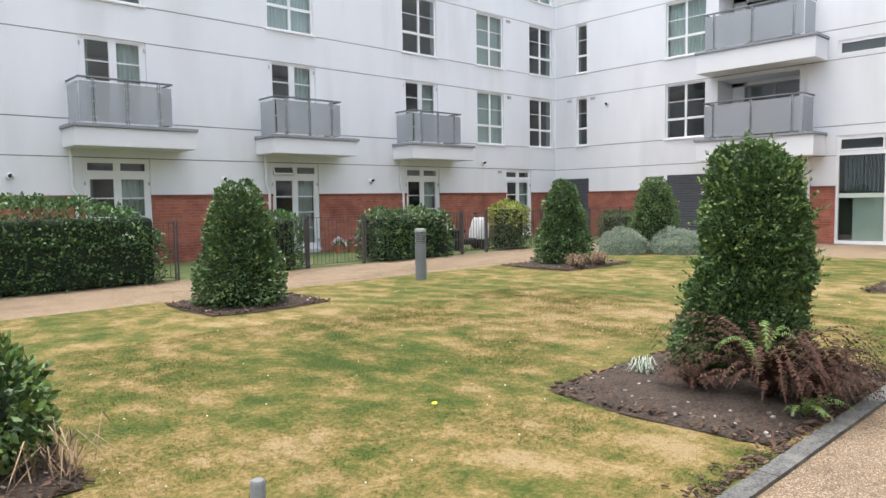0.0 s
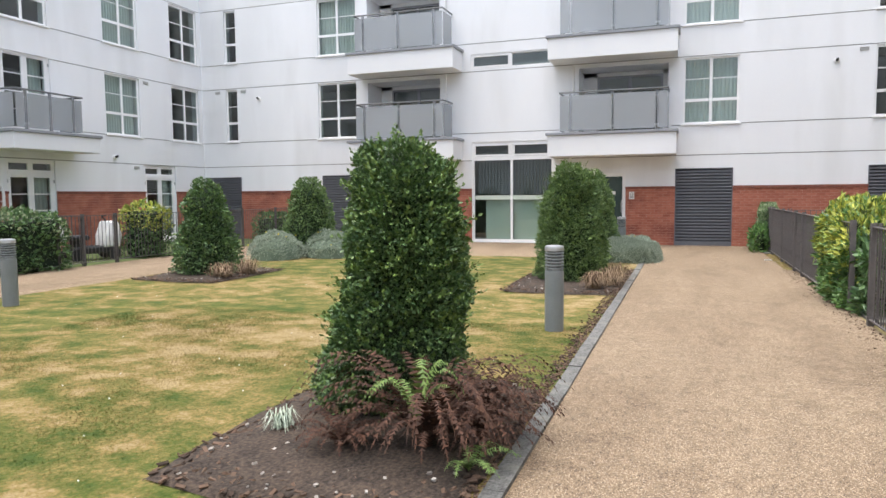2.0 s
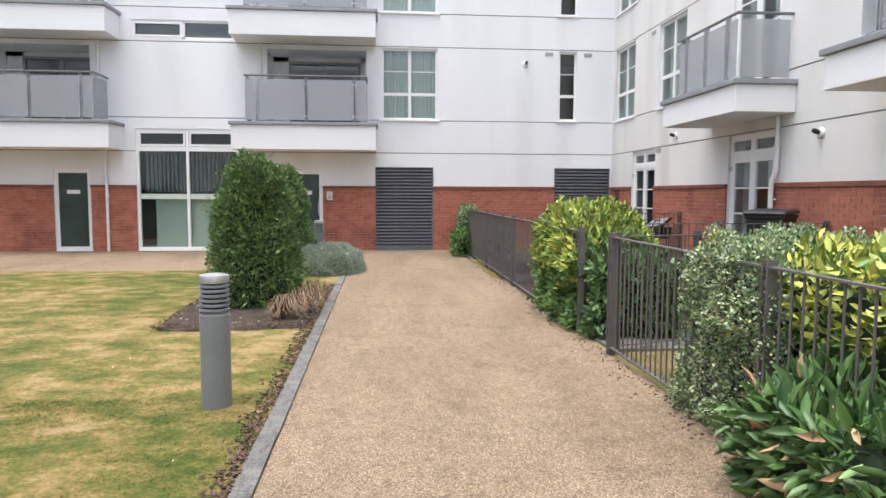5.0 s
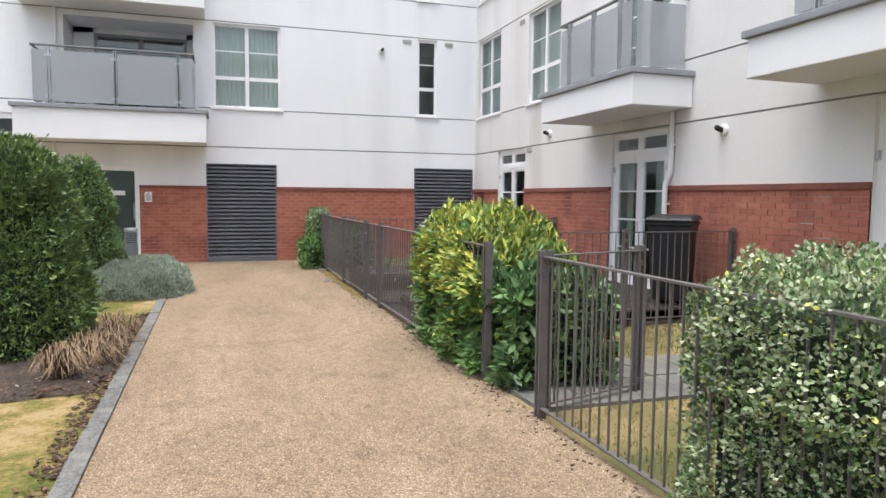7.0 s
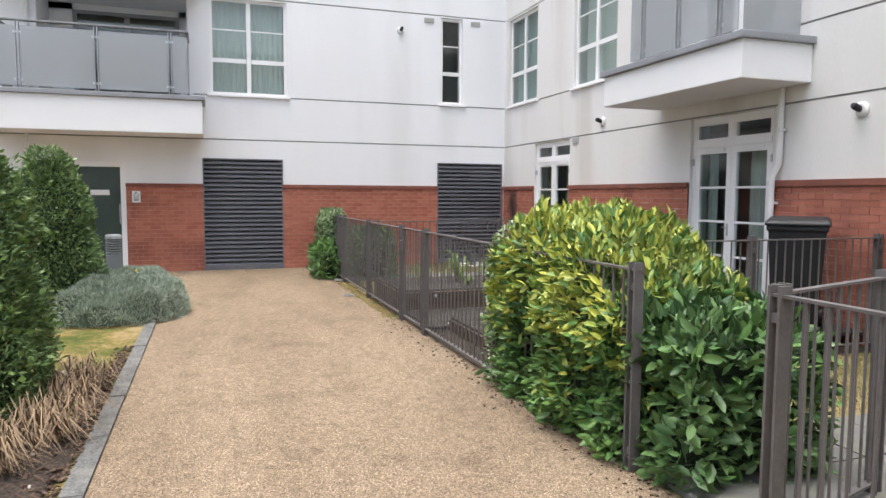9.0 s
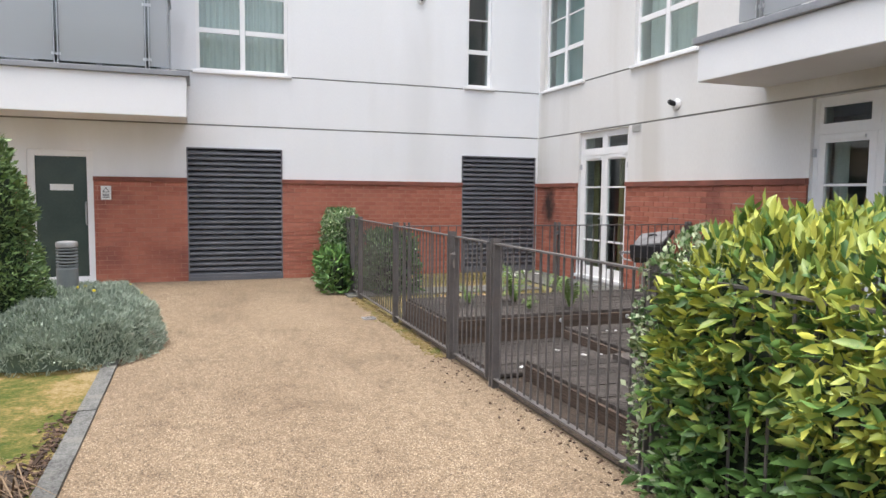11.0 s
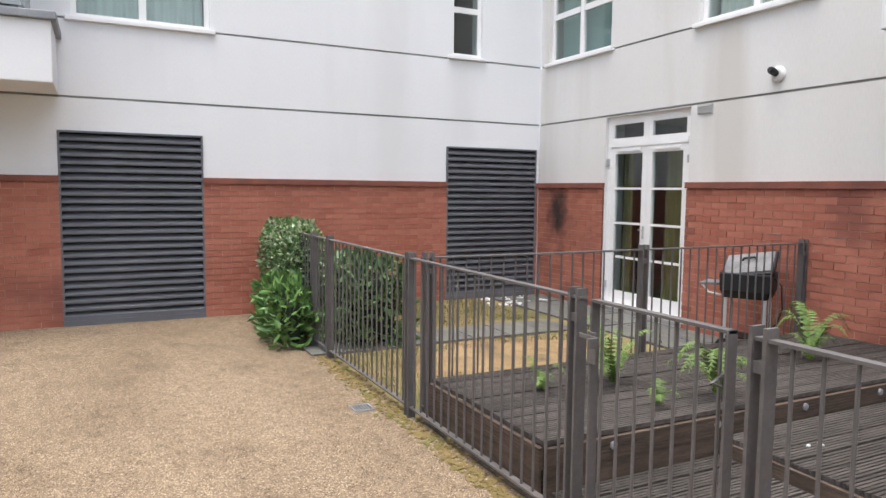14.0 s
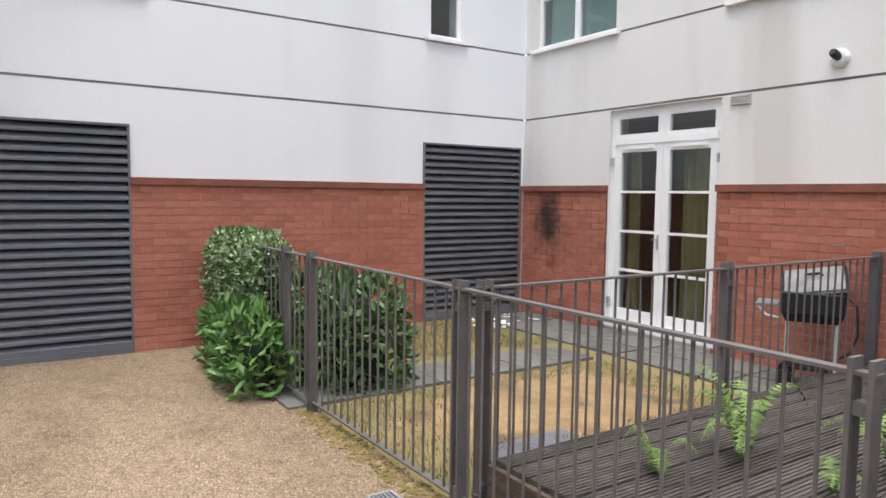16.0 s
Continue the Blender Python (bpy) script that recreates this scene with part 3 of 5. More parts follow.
side_doors = []
for st in range(3):
    dz = 2.81 * st
    for a, c in ((21.36, 22.76), (18.44, 19.86)):
        side_windows.append((a, c, 3.51 + dz, 5.39 + dz))
    for a in (14.99, 10.12, 5.28):
        if st:
            side_windows.append((a, a + 1.5, 3.51 + dz, 5.39 + dz))
        else:
            side_doors.append((a, a + 1.52, 3.3, 5.45, 5.45))
for a, c in ((19.93, 21.41), (15.02, 16.52), (10.12, 11.66), (5.25, 6.78)):
    side_doors.append((a, c, 0.12, 2.6, 2.2))
holes_s = [h[:4] for h in side_windows] + [d[:4] for d in side_doors]
flip = lambda h: (-h[1], -h[0], *h[2:])

wall("wall_east", EAST, -5.235, 17.9, holes_e, "white rendered wall with shadow grooves, windows and louvres")
wall("wall_south", SOUTH, -14.0, 22.965, holes_s, "cream white rendered wall over a red brick base", RENDER_S)
wall("wall_north", NORTH, -22.965, 14.0, [flip(h) for h in holes_s], "white rendered wall over a red brick base")
wall("wall_west", Matrix.Translation((-14.0, 0, 0)) @ pose(0, 0, 0, 0, 0, -90), -17.9, 5.235, [], "plain white rendered wall closing the court")
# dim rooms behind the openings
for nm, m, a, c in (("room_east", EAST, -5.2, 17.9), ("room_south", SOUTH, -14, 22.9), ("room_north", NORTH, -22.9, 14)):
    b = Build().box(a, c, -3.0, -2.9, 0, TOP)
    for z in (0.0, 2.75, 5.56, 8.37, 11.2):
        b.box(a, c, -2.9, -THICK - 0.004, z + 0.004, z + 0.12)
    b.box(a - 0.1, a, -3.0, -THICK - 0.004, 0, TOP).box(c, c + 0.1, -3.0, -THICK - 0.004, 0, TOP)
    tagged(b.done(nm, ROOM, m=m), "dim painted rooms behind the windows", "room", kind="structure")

# windows and doors
for k, r in todo:
    if k == "cross":
        window(EAST, *r, cloth="curtain" if r[0] < 5 else ("none" if r[2] < 4 else "curtain"))
    elif k == "slit":
        window(EAST, *r, kind="slit", cloth="none")
    else:
        a, c, z0, z1 = r
        e = empty("loggia", EAST, "white recessed balcony niche with dark sliding glass doors", "loggia", "loggias", "structure")
        b = Build().box(a - 0.1, a - 0.003, -1.2, -0.003, z0, z1).box(c + 0.003, c + 0.1, -1.2, -0.003, z0, z1)
        b.box(a - 0.1, c + 0.1, -1.2, -0.003, z1 + 0.003, z1 + 0.1).box(a - 0.1, c + 0.1, -1.2, -0.003, z0 - 0.1, z0 - 0.003)
        b.box(a, a + 0.18, -1.2, -1.1, z0, z1).box(c - 0.42, c, -1.2, -1.1, z0, z1).box(a, c, -1.2, -1.1, z1 - 0.12, z1)
        b.done("niche", SOFFIT, e)
        f = framed(e, a + 0.18, c - 0.42, z0, z1 - 0.12, -1.08, 0.07, 0.07)
        cx = (a + c) / 2 - 0.12
        f.box(cx - 0.05, cx + 0.05, -1.15, -1.08, z0, z1 - 0.2)
        f.done("frame", LEAD, e)
        pane(e, a + 0.2, cx, z0 + 0.05, z1 - 0.18, -1.1)
        pane(e, cx, c - 0.45, z0 + 0.05, z1 - 0.18, -1.1)
for st in range(2):
    for mir in (0, 1):
        u, r = (1.21, 4.92), (1.5, 4.52)
        if mir:
            u, r = mirror(u), mirror(r)
        balcony(EAST, *u, 2.63 + 2.81 * st, 0.69, 1.03, *r, 4.47 + 2.81 * st, "east balconies")
for q in LOUV + [mirror(q) for q in LOUV]:
    louvre(EAST, *q)
for i, h in enumerate(side_windows):
    window(SOUTH, *h, cloth="blind" if h[0] > 21 or h[2] > 6 else "curtain")
    window(NORTH, *flip(h), cloth=("none", "curtain")[i % 2])
for i, d in enumerate(side_doors):
    f = flip(d)
    french(SOUTH, *d, cloth=OLIVE if d[0] > 19 else CURTAIN)
    french(NORTH, f[0], f[1], *d[2:], cloth=CURTAIN, ajar=(i == 5))
for a, c in SBAL:
    balcony(SOUTH, a, c, 2.81, 0.5, 1.03, a + 0.2, a + 2.25, 4.33, "side balconies")
    balcony(NORTH, -c, -a, 2.81, 0.5, 1.03, -a - 2.25, -a - 0.2, 4.33, "side balconies")

# lobby glazing
e = empty("lobby_glazing", EAST, "tall white framed lobby glazing with grey blinds and frosted lower panes", "glazing", kind="structure")
a, c, z0, z1 = LOBBY
b = framed(e, a, c, z0, z1, -0.03, 0.07, 0.09)
cx = 6.2
b.box(cx - 0.035, cx + 0.035, -0.12, -0.03, 0.1, 3.13).box(a + 0.07, c - 0.07, -0.118, -0.028, 2.62, 2.74)
b.done("frame", UPVC, e)
t = Build().box(a + 0.07, c - 0.07, -0.14, -0.06, 1.37, 1.5)
t.done("transom", FILM, e)
for p, q in ((a + 0.05, cx - 0.03), (cx + 0.03, c - 0.05)):
    pane(e, p, q, 0.08, 2.64, -0.09)
    pane(e, p, q, 2.72, 3.15, -0.09)
    framed(e, p + 0.02, q - 0.02, 2.75, 3.13, -0.025, 0.05, 0.05).done("vent_frame", UPVC, e)
b = Build().box(a + 0.07, cx - 0.03, -0.2, -0.19, 0.06, 1.4).box(cx + 0.03, c - 0.42, -0.2, -0.19, 0.06, 1.4)
b.done("frosted_panel", FILM, e)
b = Build()
x = a + 0.08
while x < c - 0.15:
    b.box(x, x + 0.08, -0.25, -0.246, 1.55, 2.62, Matrix.Translation((x, -0.25, 0)) @ pose(0, 0, 0, 0, 0, 35) @ Matrix.Translation((-x, 0.25, 0)))
    x += 0.105
b.done("vertical_blind", GREYB, e)
e = empty("clerestory_window", EAST, "long low white clerestory window above the lobby", "window", kind="structure")
a, c, z0, z1 = CLEAR
b = framed(e, a, c, z0, z1, -0.03, 0.05, 0.08)
b.box(6.18, 6.26, -0.1, -0.03, z0, z1)
b.done("frame", UPVC, e)
framed(e, 6.26, c - 0.05, z0 + 0.05, z1 - 0.05, -0.01, 0.045, 0.05).done("open_light", UPVC, e)
pane(e, a, c, z0, z1, -0.08)
# lobby side doors
for r, hinge in ((EDOOR, 1), (EDOOR_FAR, 0)):
    a, c, z0, z1 = r
    e = empty("entrance_door", EAST, "dark green glazed entrance door in a white frame", "door", "entrance doors", "structure")
    framed(e, a, c, z0, z1, -0.04, 0.1, 0.09).done("frame", UPVC, e)
    Build().box(a + 0.1, c - 0.1, -0.11, -0.07, z0 + 0.1, z1 - 0.1).done("leaf", DOORGREEN, e)
    x = a + 0.12 if hinge else c - 0.12
    Build().tube([(x, -0.07, 0.95), (x, -0.01, 0.97), (x, -0.01, 1.3), (x, -0.07, 1.32)], 0.012).done("pull_handle", STEEL, e)
    Build().box(a + 0.3, c - 0.3, -0.069, -0.066, 1.5, 1.6).done("notice", WHITE, e)

# ---- ground ----
FENCE_S, FENCE_N, KERB_S, KERB_N = -1.05, 13.735, 1.80, 10.865


def sheet(name, x0, x1, y0, y1, z, mat, label, step=0.5, wob=0.0, kind="structure", cat="ground"):
    nx, ny = max(1, int((x1 - x0) / step)), max(1, int((y1 - y0) / step))
    b = Build()
    for j in range(ny + 1):
        for i in range(nx + 1):
            x, y = x0 + (x1 - x0) * i / nx, y0 + (y1 - y0) * j / ny
            b.v.append(Vector((x, y, z + wob * noise.noise(Vector((x * 0.9, y * 0.9, 3))))))
    for j in range(ny):
        for i in range(nx):
            k = j * (nx + 1) + i
            b.f.append((k, k + 1, k + nx + 2, k + nx + 1))
    return tagged(b.done(name, mat, fix=False), label, cat, kind=kind)


sheet("ground", -60, 70, -60, 70, -0.03, SOIL, "bare earth under the court", 130)
sheet("path", -13.98, 22.96, FENCE_S - 0.02, KERB_S, 0.0, PATHM, "buff resin bound gravel path beside the lawn", 1.0, cat="path")
sheet("path_far", -13.98, 22.96, KERB_N, FENCE_N + 0.02, 0.0, PATHM, "buff resin bound gravel path along the far flats", 1.0, cat="path")
sheet("path_cross", 18.1, 22.96, KERB_S, KERB_N, 0.0, PATHM, "buff gravel paving before the lobby", 1.0, cat="path")
lawn = sheet("lawn", -13.9, 18.1, KERB_S + 0.1, KERB_N, 0.012, LAWN, "parched striped lawn, half green and half straw", 0.4, 0.012, cat="lawn")

# kerb stones
kerb = empty("kerb", Matrix.Identity(4), "flush grey granite kerb stones edging the lawn", "kerb", kind="structure")
ks = Build().box(0.004, 0.896, 0.0, 0.115, -0.1, 0.022).done("kerb_stone", GRANITE, kerb, m=pose(-1.3, KERB_S, 0), bevel=0.008)
x = -0.4
while x < 17.6:
    share(ks, kerb, pose(x, KERB_S + random.uniform(-0.004, 0.004), random.uniform(-0.004, 0.003), 0, 0, random.uniform(-0.25, 0.25)))
    x += 0.9
edge = Build()
for i in range(2600):
    a, w = random.uniform(-0.5, 15.8), abs(random.gauss(0, 0.07))
    q = random.uniform(0.006, 0.02)
    edge.box(-q, q, -q * 0.5, q * 0.5, 0, 0.006, pose(a, KERB_S + 0.12 + w, 0.02 + 0.01 * random.random(), random.uniform(-25, 25), random.uniform(-25, 25), random.uniform(0, 180)))
tagged(edge.done("lawn_edge_litter", CHIP), "brown leaf litter along the lawn edge", "litter", kind="stuff")

SPECK = material("gravel_speck", (0.06, 0.043, 0.033), (0.48, 0.39, 0.29), 0.9, 3, 30, 0.0, island=1.6)
rng = np.random.default_rng(12)
N = 150000
px_, py_ = np.concatenate([rng.uniform(3.5, 21.5, N - 30000), rng.uniform(3.5, 9, 30000)]), rng.uniform(FENCE_S + 0.02, KERB_S - 0.02, N)
pt, ps = rng.uniform(0, 2 * np.pi, N), rng.uniform(0.0025, 0.0065, N)
pv = np.stack([np.stack([px_ + ps * np.cos(pt + q), py_ + ps * np.sin(pt + q), np.full(N, 0.0025) + 0.002 * rng.uniform(0, 1, N)], 1) for q in (0.0, 2.1, 4.2)], 1)


# soil beds
def bed(x0, x1, y0, y1, label):
    b = Build()
    n = 40
    cx, cy, rx, ry = (x0 + x1) / 2, (y0 + y1) / 2, (x1 - x0) / 2, (y1 - y0) / 2
    for k, (s, z) in enumerate(((1.0, 0.014), (0.93, 0.035), (0.6, 0.06), (0.25, 0.075))):
        for i in range(n):
            t = 2 * math.pi * i / n
            q = 1 / max(abs(math.cos(t)), abs(math.sin(t))) ** 0.78
            w = 1 + 0.05 * noise.noise(Vector((cx + math.cos(t) * 2, cy + math.sin(t) * 2, k)))
            b.v.append(Vector((cx + rx * s * q * w * math.cos(t), cy + ry * s * q * w * math.sin(t), z + 0.012 * random.random())))
    for k in range(3):
        for i in range(n):
            b.f.append((k * n + i, k * n + (i + 1) % n, (k + 1) * n + (i + 1) % n, (k + 1) * n + i))
    b.f.append(tuple(3 * n + i for i in range(n)))
    tagged(b.done("soil_bed", SOIL, fix=False), label, "flower bed", "soil beds", "structure")
    g = Build()
    for i in range(130):
        x, y = random.uniform(x0 + 0.1, x1 - 0.1), random.uniform(y0 + 0.1, y1 - 0.1)
        s = random.uniform(0.005, 0.015)
        g.box(-s, s, -s * 0.7, s * 0.7, -s * 0.4, s * 0.5, pose(x, y, 0.06, random.uniform(-30, 30), random.uniform(-30, 30), random.uniform(0, 180)))
    h = Build()
    for i in range(1500):
        x, y = random.uniform(x0 + 0.03, x1 - 0.03), random.uniform(y0 + 0.03, y1 - 0.03)
        s = random.uniform(0.008, 0.03)
        h.box(-s, s, -s * 0.4, s * 0.4, -s * 0.2, s * 0.2, pose(x, y, 0.045, random.uniform(-35, 35), random.uniform(-35, 35), random.uniform(0, 180)))
    tagged(h.done("bark_mulch", CHIP), "brown bark mulch chips on the bed", "mulch", kind="stuff")
    tagged(g.done("bed_stones", PEBS), "pale stones and chippings strewn on the soil", "stones", kind="stuff")


bed(4.45, 7.0, 1.93, 3.75, "dark soil bed in the lawn round the holly")
bed(12.0, 14.9, 1.93, 3.75, "dark soil bed in the lawn round the yew")
bed(4.2, 6.1, 8.9, 10.6, "dark soil bed round a clipped holly")
bed(11.6, 14.0, 8.75, 10.7, "dark soil bed round a clipped holly")
bed(-0.2, 1.5, 4.2, 5.9, "dark soil bed round a shrub")

# grass blades
def grass_blades(name, x0, x1, y0, y1, n, h, skip, mat, label):
    rng = np.random.default_rng(5)
    x, y = rng.uniform(x0, x1, n), rng.uniform(y0, y1, n)
    keep = np.ones(n, bool)
    for a, c, d, e in skip:
        keep &= ~((x > a) & (x < c) & (y > d) & (y < e))
    x, y = x[keep], y[keep]
    n = len(x)
    t = rng.uniform(0, 2 * np.pi, n)
    hh, w = h * rng.uniform(0.5, 1.3, n), 0.0026
    lean = rng.normal(0, 0.02, (n, 2))
    v = np.zeros((n, 3, 3))
    z = 0.005
    v[:, 0] = np.stack([x - w * np.cos(t), y - w * np.sin(t), np.full(n, z)], 1)
    v[:, 1] = np.stack([x + w * np.cos(t), y + w * np.sin(t), np.full(n, z)], 1)
    v[:, 2] = np.stack([x + lean[:, 0], y + lean[:, 1], z + hh], 1)
    quick(name, v.reshape(-1, 3), np.arange(n * 3).reshape(n, 3), mat, label, "grass", "stuff")


def quick(name, verts, faces, mat, label="", cat="", kind="", parent=None):
    me = bpy.data.meshes.new(name)
    k = faces.shape[1]
    me.vertices.add(len(verts))
    me.vertices.foreach_set("co", verts.astype(np.float32).ravel())
    me.loops.add(faces.size)
    me.loops.foreach_set("vertex_index", faces.astype(np.int32).ravel())
    me.polygons.add(len(faces))
    me.polygons.foreach_set("loop_start", np.arange(0, faces.size, k, dtype=np.int32))
    me.update(calc_edges=True)
    me.materials.append(mat)
    ob = new(name, me)
    if parent:
        ob.parent = parent
    return tagged(ob, label, cat, kind=kind)


quick("loose_gravel", pv.reshape(-1, 3), np.arange(N * 3).reshape(N, 3), SPECK, "loose pale and dark grit bound in the path", "gravel", "stuff")
BEDS = [(4.45, 7.0, 1.93, 3.75), (12.0, 14.9, 1.93, 3.75), (4.2, 6.1, 8.9, 10.6), (11.6, 14.0, 8.75, 10.7), (-0.2, 1.5, 4.2, 5.9)]
grass_blades("lawn_grass", 0.3, 9.5, KERB_S + 0.16, 8.0, 230000, 0.02, BEDS, BLADES, "short mown blades of parched grass")

# ---- plants ----
LEAF6 = np.array([(0, 0, 0), (0.3, 0.2, 0.05), (0.68, 0.19, 0.04), (1, 0, -0.08), (0.68, -0.19, 0.04), (0.3, -0.2, 0.05)])
LEAF4 = np.array([(0, 0, 0), (0.5, 0.28, 0.06), (1, 0, -0.04), (0.5, -0.28, 0.06)])


def leaf_mesh(name, pos, nrm, size, mat, parent, rng, wide=1.0, label="", droop=0.0, up=0.25):
    """One small folded leaf at every place, growing outwards."""
    n = len(pos)
    d = nrm + rng.normal(0, 0.65, (n, 3))
    d[:, 2] += up - droop
    d /= np.linalg.norm(d, axis=1, keepdims=True) + 1e-9
    r = rng.normal(0, 1, (n, 3))
    s = np.cross(d, r)
    s /= np.linalg.norm(s, axis=1, keepdims=True) + 1e-9
    u = np.cross(s, d)
    L = size * rng.uniform(0.6, 1.3, n)[:, None, None]
    big = size > 0.08
    T = (LEAF6 if big else LEAF4) * np.array([1, wide, 1])
    v = pos[:, None] + L * (T[None, :, 0:1] * d[:, None] + T[None, :, 1:2] * s[:, None] + T[None, :, 2:3] * u[:, None])
    k = np.arange(n)[:, None] * len(T)
    f = np.concatenate([k + q for q in ([0, 1, 2], [0, 2, 3], [0, 3, 4], [0, 4, 5])[:4 if big else 2]], 0)
    return quick(name, v.reshape(-1, 3), f, mat, label, parent=parent)


def lumps(p, freq, amp, seed):
    return np.array([amp * noise.noise(Vector((q[0] * freq + seed, q[1] * freq, q[2] * freq))) for q in p])


def topiary(x, y, h, prof, seed, n=9000, size=0.045, mat=HOLLY, tip=HOLLYTIP, label="clipped holly bush", tips=0.14, lump=0.12, z0=0.0, sx=1.0, sy=1.0, leafw=1.1, foot=0.0, sprigs=0, group="clipped bushes"):
    """Clipped bush: radius by height from prof, in lumpy layers of leaves round trunk and twigs."""
    e = empty("bush", pose(x, y, z0), label, "bush", group)
    rng = np.random.default_rng(seed)
    pz, pr = np.array([p[0] for p in prof]) * h, np.array([p[1] for p in prof])
    z = rng.uniform(0, 1, n * 3) * h
    rr = np.interp(z, pz, pr)
    z = z[rng.uniform(0, pr.max(), n * 3) < rr + 0.12][:n]
    m = len(z)
    t = rng.uniform(0, 2 * np.pi, m)
    r0 = np.interp(z, pz, pr)
    base = np.stack([r0 * np.cos(t), r0 * np.sin(t), z], 1)
    l = lumps(base, 3.2, lump, seed) + lumps(base, 8.0, lump * 0.6, seed + 7)
    inner = 1 - 0.30 * rng.uniform(0, 1, m) ** 2
    r = np.maximum(r0 * inner + l, 0.01)
    z2 = z + l * 0.5 * (z > 0.9 * h)
    pos = np.stack([r * np.cos(t) * sx, r * np.sin(t) * sy, np.maximum(z2, 0.02)], 1)
    pos[:, 1] += foot * np.sqrt(np.clip(1 - z / (0.42 * h), 0, 1))
    slope = np.gradient(pr, pz)
    nz = -np.interp(z, pz, slope)
    nrm = np.stack([np.cos(t), np.sin(t), np.clip(nz, -0.8, 2.0)], 1)
    nrm /= np.linalg.norm(nrm, axis=1, keepdims=True)
    pick = (rng.uniform(0, 1, m) < tips) & (inner > 0.93)
    leaf_mesh("leaves", pos[~pick], nrm[~pick], size, mat, e, rng, leafw)
    if pick.any():
        leaf_mesh("young_leaves", pos[pick] + nrm[pick] * 0.02, nrm[pick], size * 1.1, tip, e, rng, 1.0)
    if sprigs:
        k = rng.choice(m, sprigs)
        out_ = nrm[k] + rng.normal(0, 0.35, (sprigs, 3)) + (0, 0, 0.45)
        out_ /= np.linalg.norm(out_, axis=1, keepdims=True)
        reach = rng.uniform(0.05, 0.17, sprigs)[:, None, None] * np.linspace(0.1, 1, 12)[None, :, None]
        sp_ = (pos[k][:, None] + reach * out_[:, None]).reshape(-1, 3)
        leaf_mesh("sprigs", sp_, np.repeat(out_, 12, 0), size, tip, e, rng, leafw)
    # Solid near-black core added: blocks the view through, shade put in its colour.
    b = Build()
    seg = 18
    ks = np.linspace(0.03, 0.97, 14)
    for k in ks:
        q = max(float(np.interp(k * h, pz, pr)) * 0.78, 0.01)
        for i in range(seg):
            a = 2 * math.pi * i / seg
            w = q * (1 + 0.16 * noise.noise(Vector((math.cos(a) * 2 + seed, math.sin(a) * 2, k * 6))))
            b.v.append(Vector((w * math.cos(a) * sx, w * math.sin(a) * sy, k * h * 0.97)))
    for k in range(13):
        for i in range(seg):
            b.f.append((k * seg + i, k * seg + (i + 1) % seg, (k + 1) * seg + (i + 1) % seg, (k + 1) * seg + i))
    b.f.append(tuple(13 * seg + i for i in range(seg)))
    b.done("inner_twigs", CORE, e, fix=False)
    tr = Build().tube([(0, 0, -0.02), (0.02, 0.01, h * 0.3), (0, 0, h * 0.75)], 0.045, 8, 0.015)
    for i in range(9):
        a, k = rng.uniform(0, 6.28), rng.uniform(0.08, 0.7) * h
        q = float(np.interp(k, pz, pr)) * 0.85
        tr.tube([(0, 0, k), (q * 0.6 * math.cos(a), q * 0.6 * math.sin(a), k + 0.1), (q * math.cos(a), q * math.sin(a), k + 0.22)], 0.012, 5, 0.004)
    tr.done("trunk", BARK, e)
    return e


HOLLY_M = [(0, 0.30), (0.05, 0.46), (0.14, 0.55), (0.27, 0.53), (0.37, 0.46), (0.5, 0.44), (0.70, 0.45), (0.82, 0.41), (0.92, 0.31), (0.97, 0.19), (1.0, 0.06)]
CONE = [(0, 0.50), (0.08, 0.66), (0.25, 0.66), (0.45, 0.60), (0.65, 0.50), (0.82, 0.40), (0.94, 0.28), (1.0, 0.13)]
SLIM = [(0, 0.45), (0.08, 0.62), (0.25, 0.60), (0.45, 0.50), (0.65, 0.42), (0.82, 0.34), (0.94, 0.22), (1.0, 0.1)]
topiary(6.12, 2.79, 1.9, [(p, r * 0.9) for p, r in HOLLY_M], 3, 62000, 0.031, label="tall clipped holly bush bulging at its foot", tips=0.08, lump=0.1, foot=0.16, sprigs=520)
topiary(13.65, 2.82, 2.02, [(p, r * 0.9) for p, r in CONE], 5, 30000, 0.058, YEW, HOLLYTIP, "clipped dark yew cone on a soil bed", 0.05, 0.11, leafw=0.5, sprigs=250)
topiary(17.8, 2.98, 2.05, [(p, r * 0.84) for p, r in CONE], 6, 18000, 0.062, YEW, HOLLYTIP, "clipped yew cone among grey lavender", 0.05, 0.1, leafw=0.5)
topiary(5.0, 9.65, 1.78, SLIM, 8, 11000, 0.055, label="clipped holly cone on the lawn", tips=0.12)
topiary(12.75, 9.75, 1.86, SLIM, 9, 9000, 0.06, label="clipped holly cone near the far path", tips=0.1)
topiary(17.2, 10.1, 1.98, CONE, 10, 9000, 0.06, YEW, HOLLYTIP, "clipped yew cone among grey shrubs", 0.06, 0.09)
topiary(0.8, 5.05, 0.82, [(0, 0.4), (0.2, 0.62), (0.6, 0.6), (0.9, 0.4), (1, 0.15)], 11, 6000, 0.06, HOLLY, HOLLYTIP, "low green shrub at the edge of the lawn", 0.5)


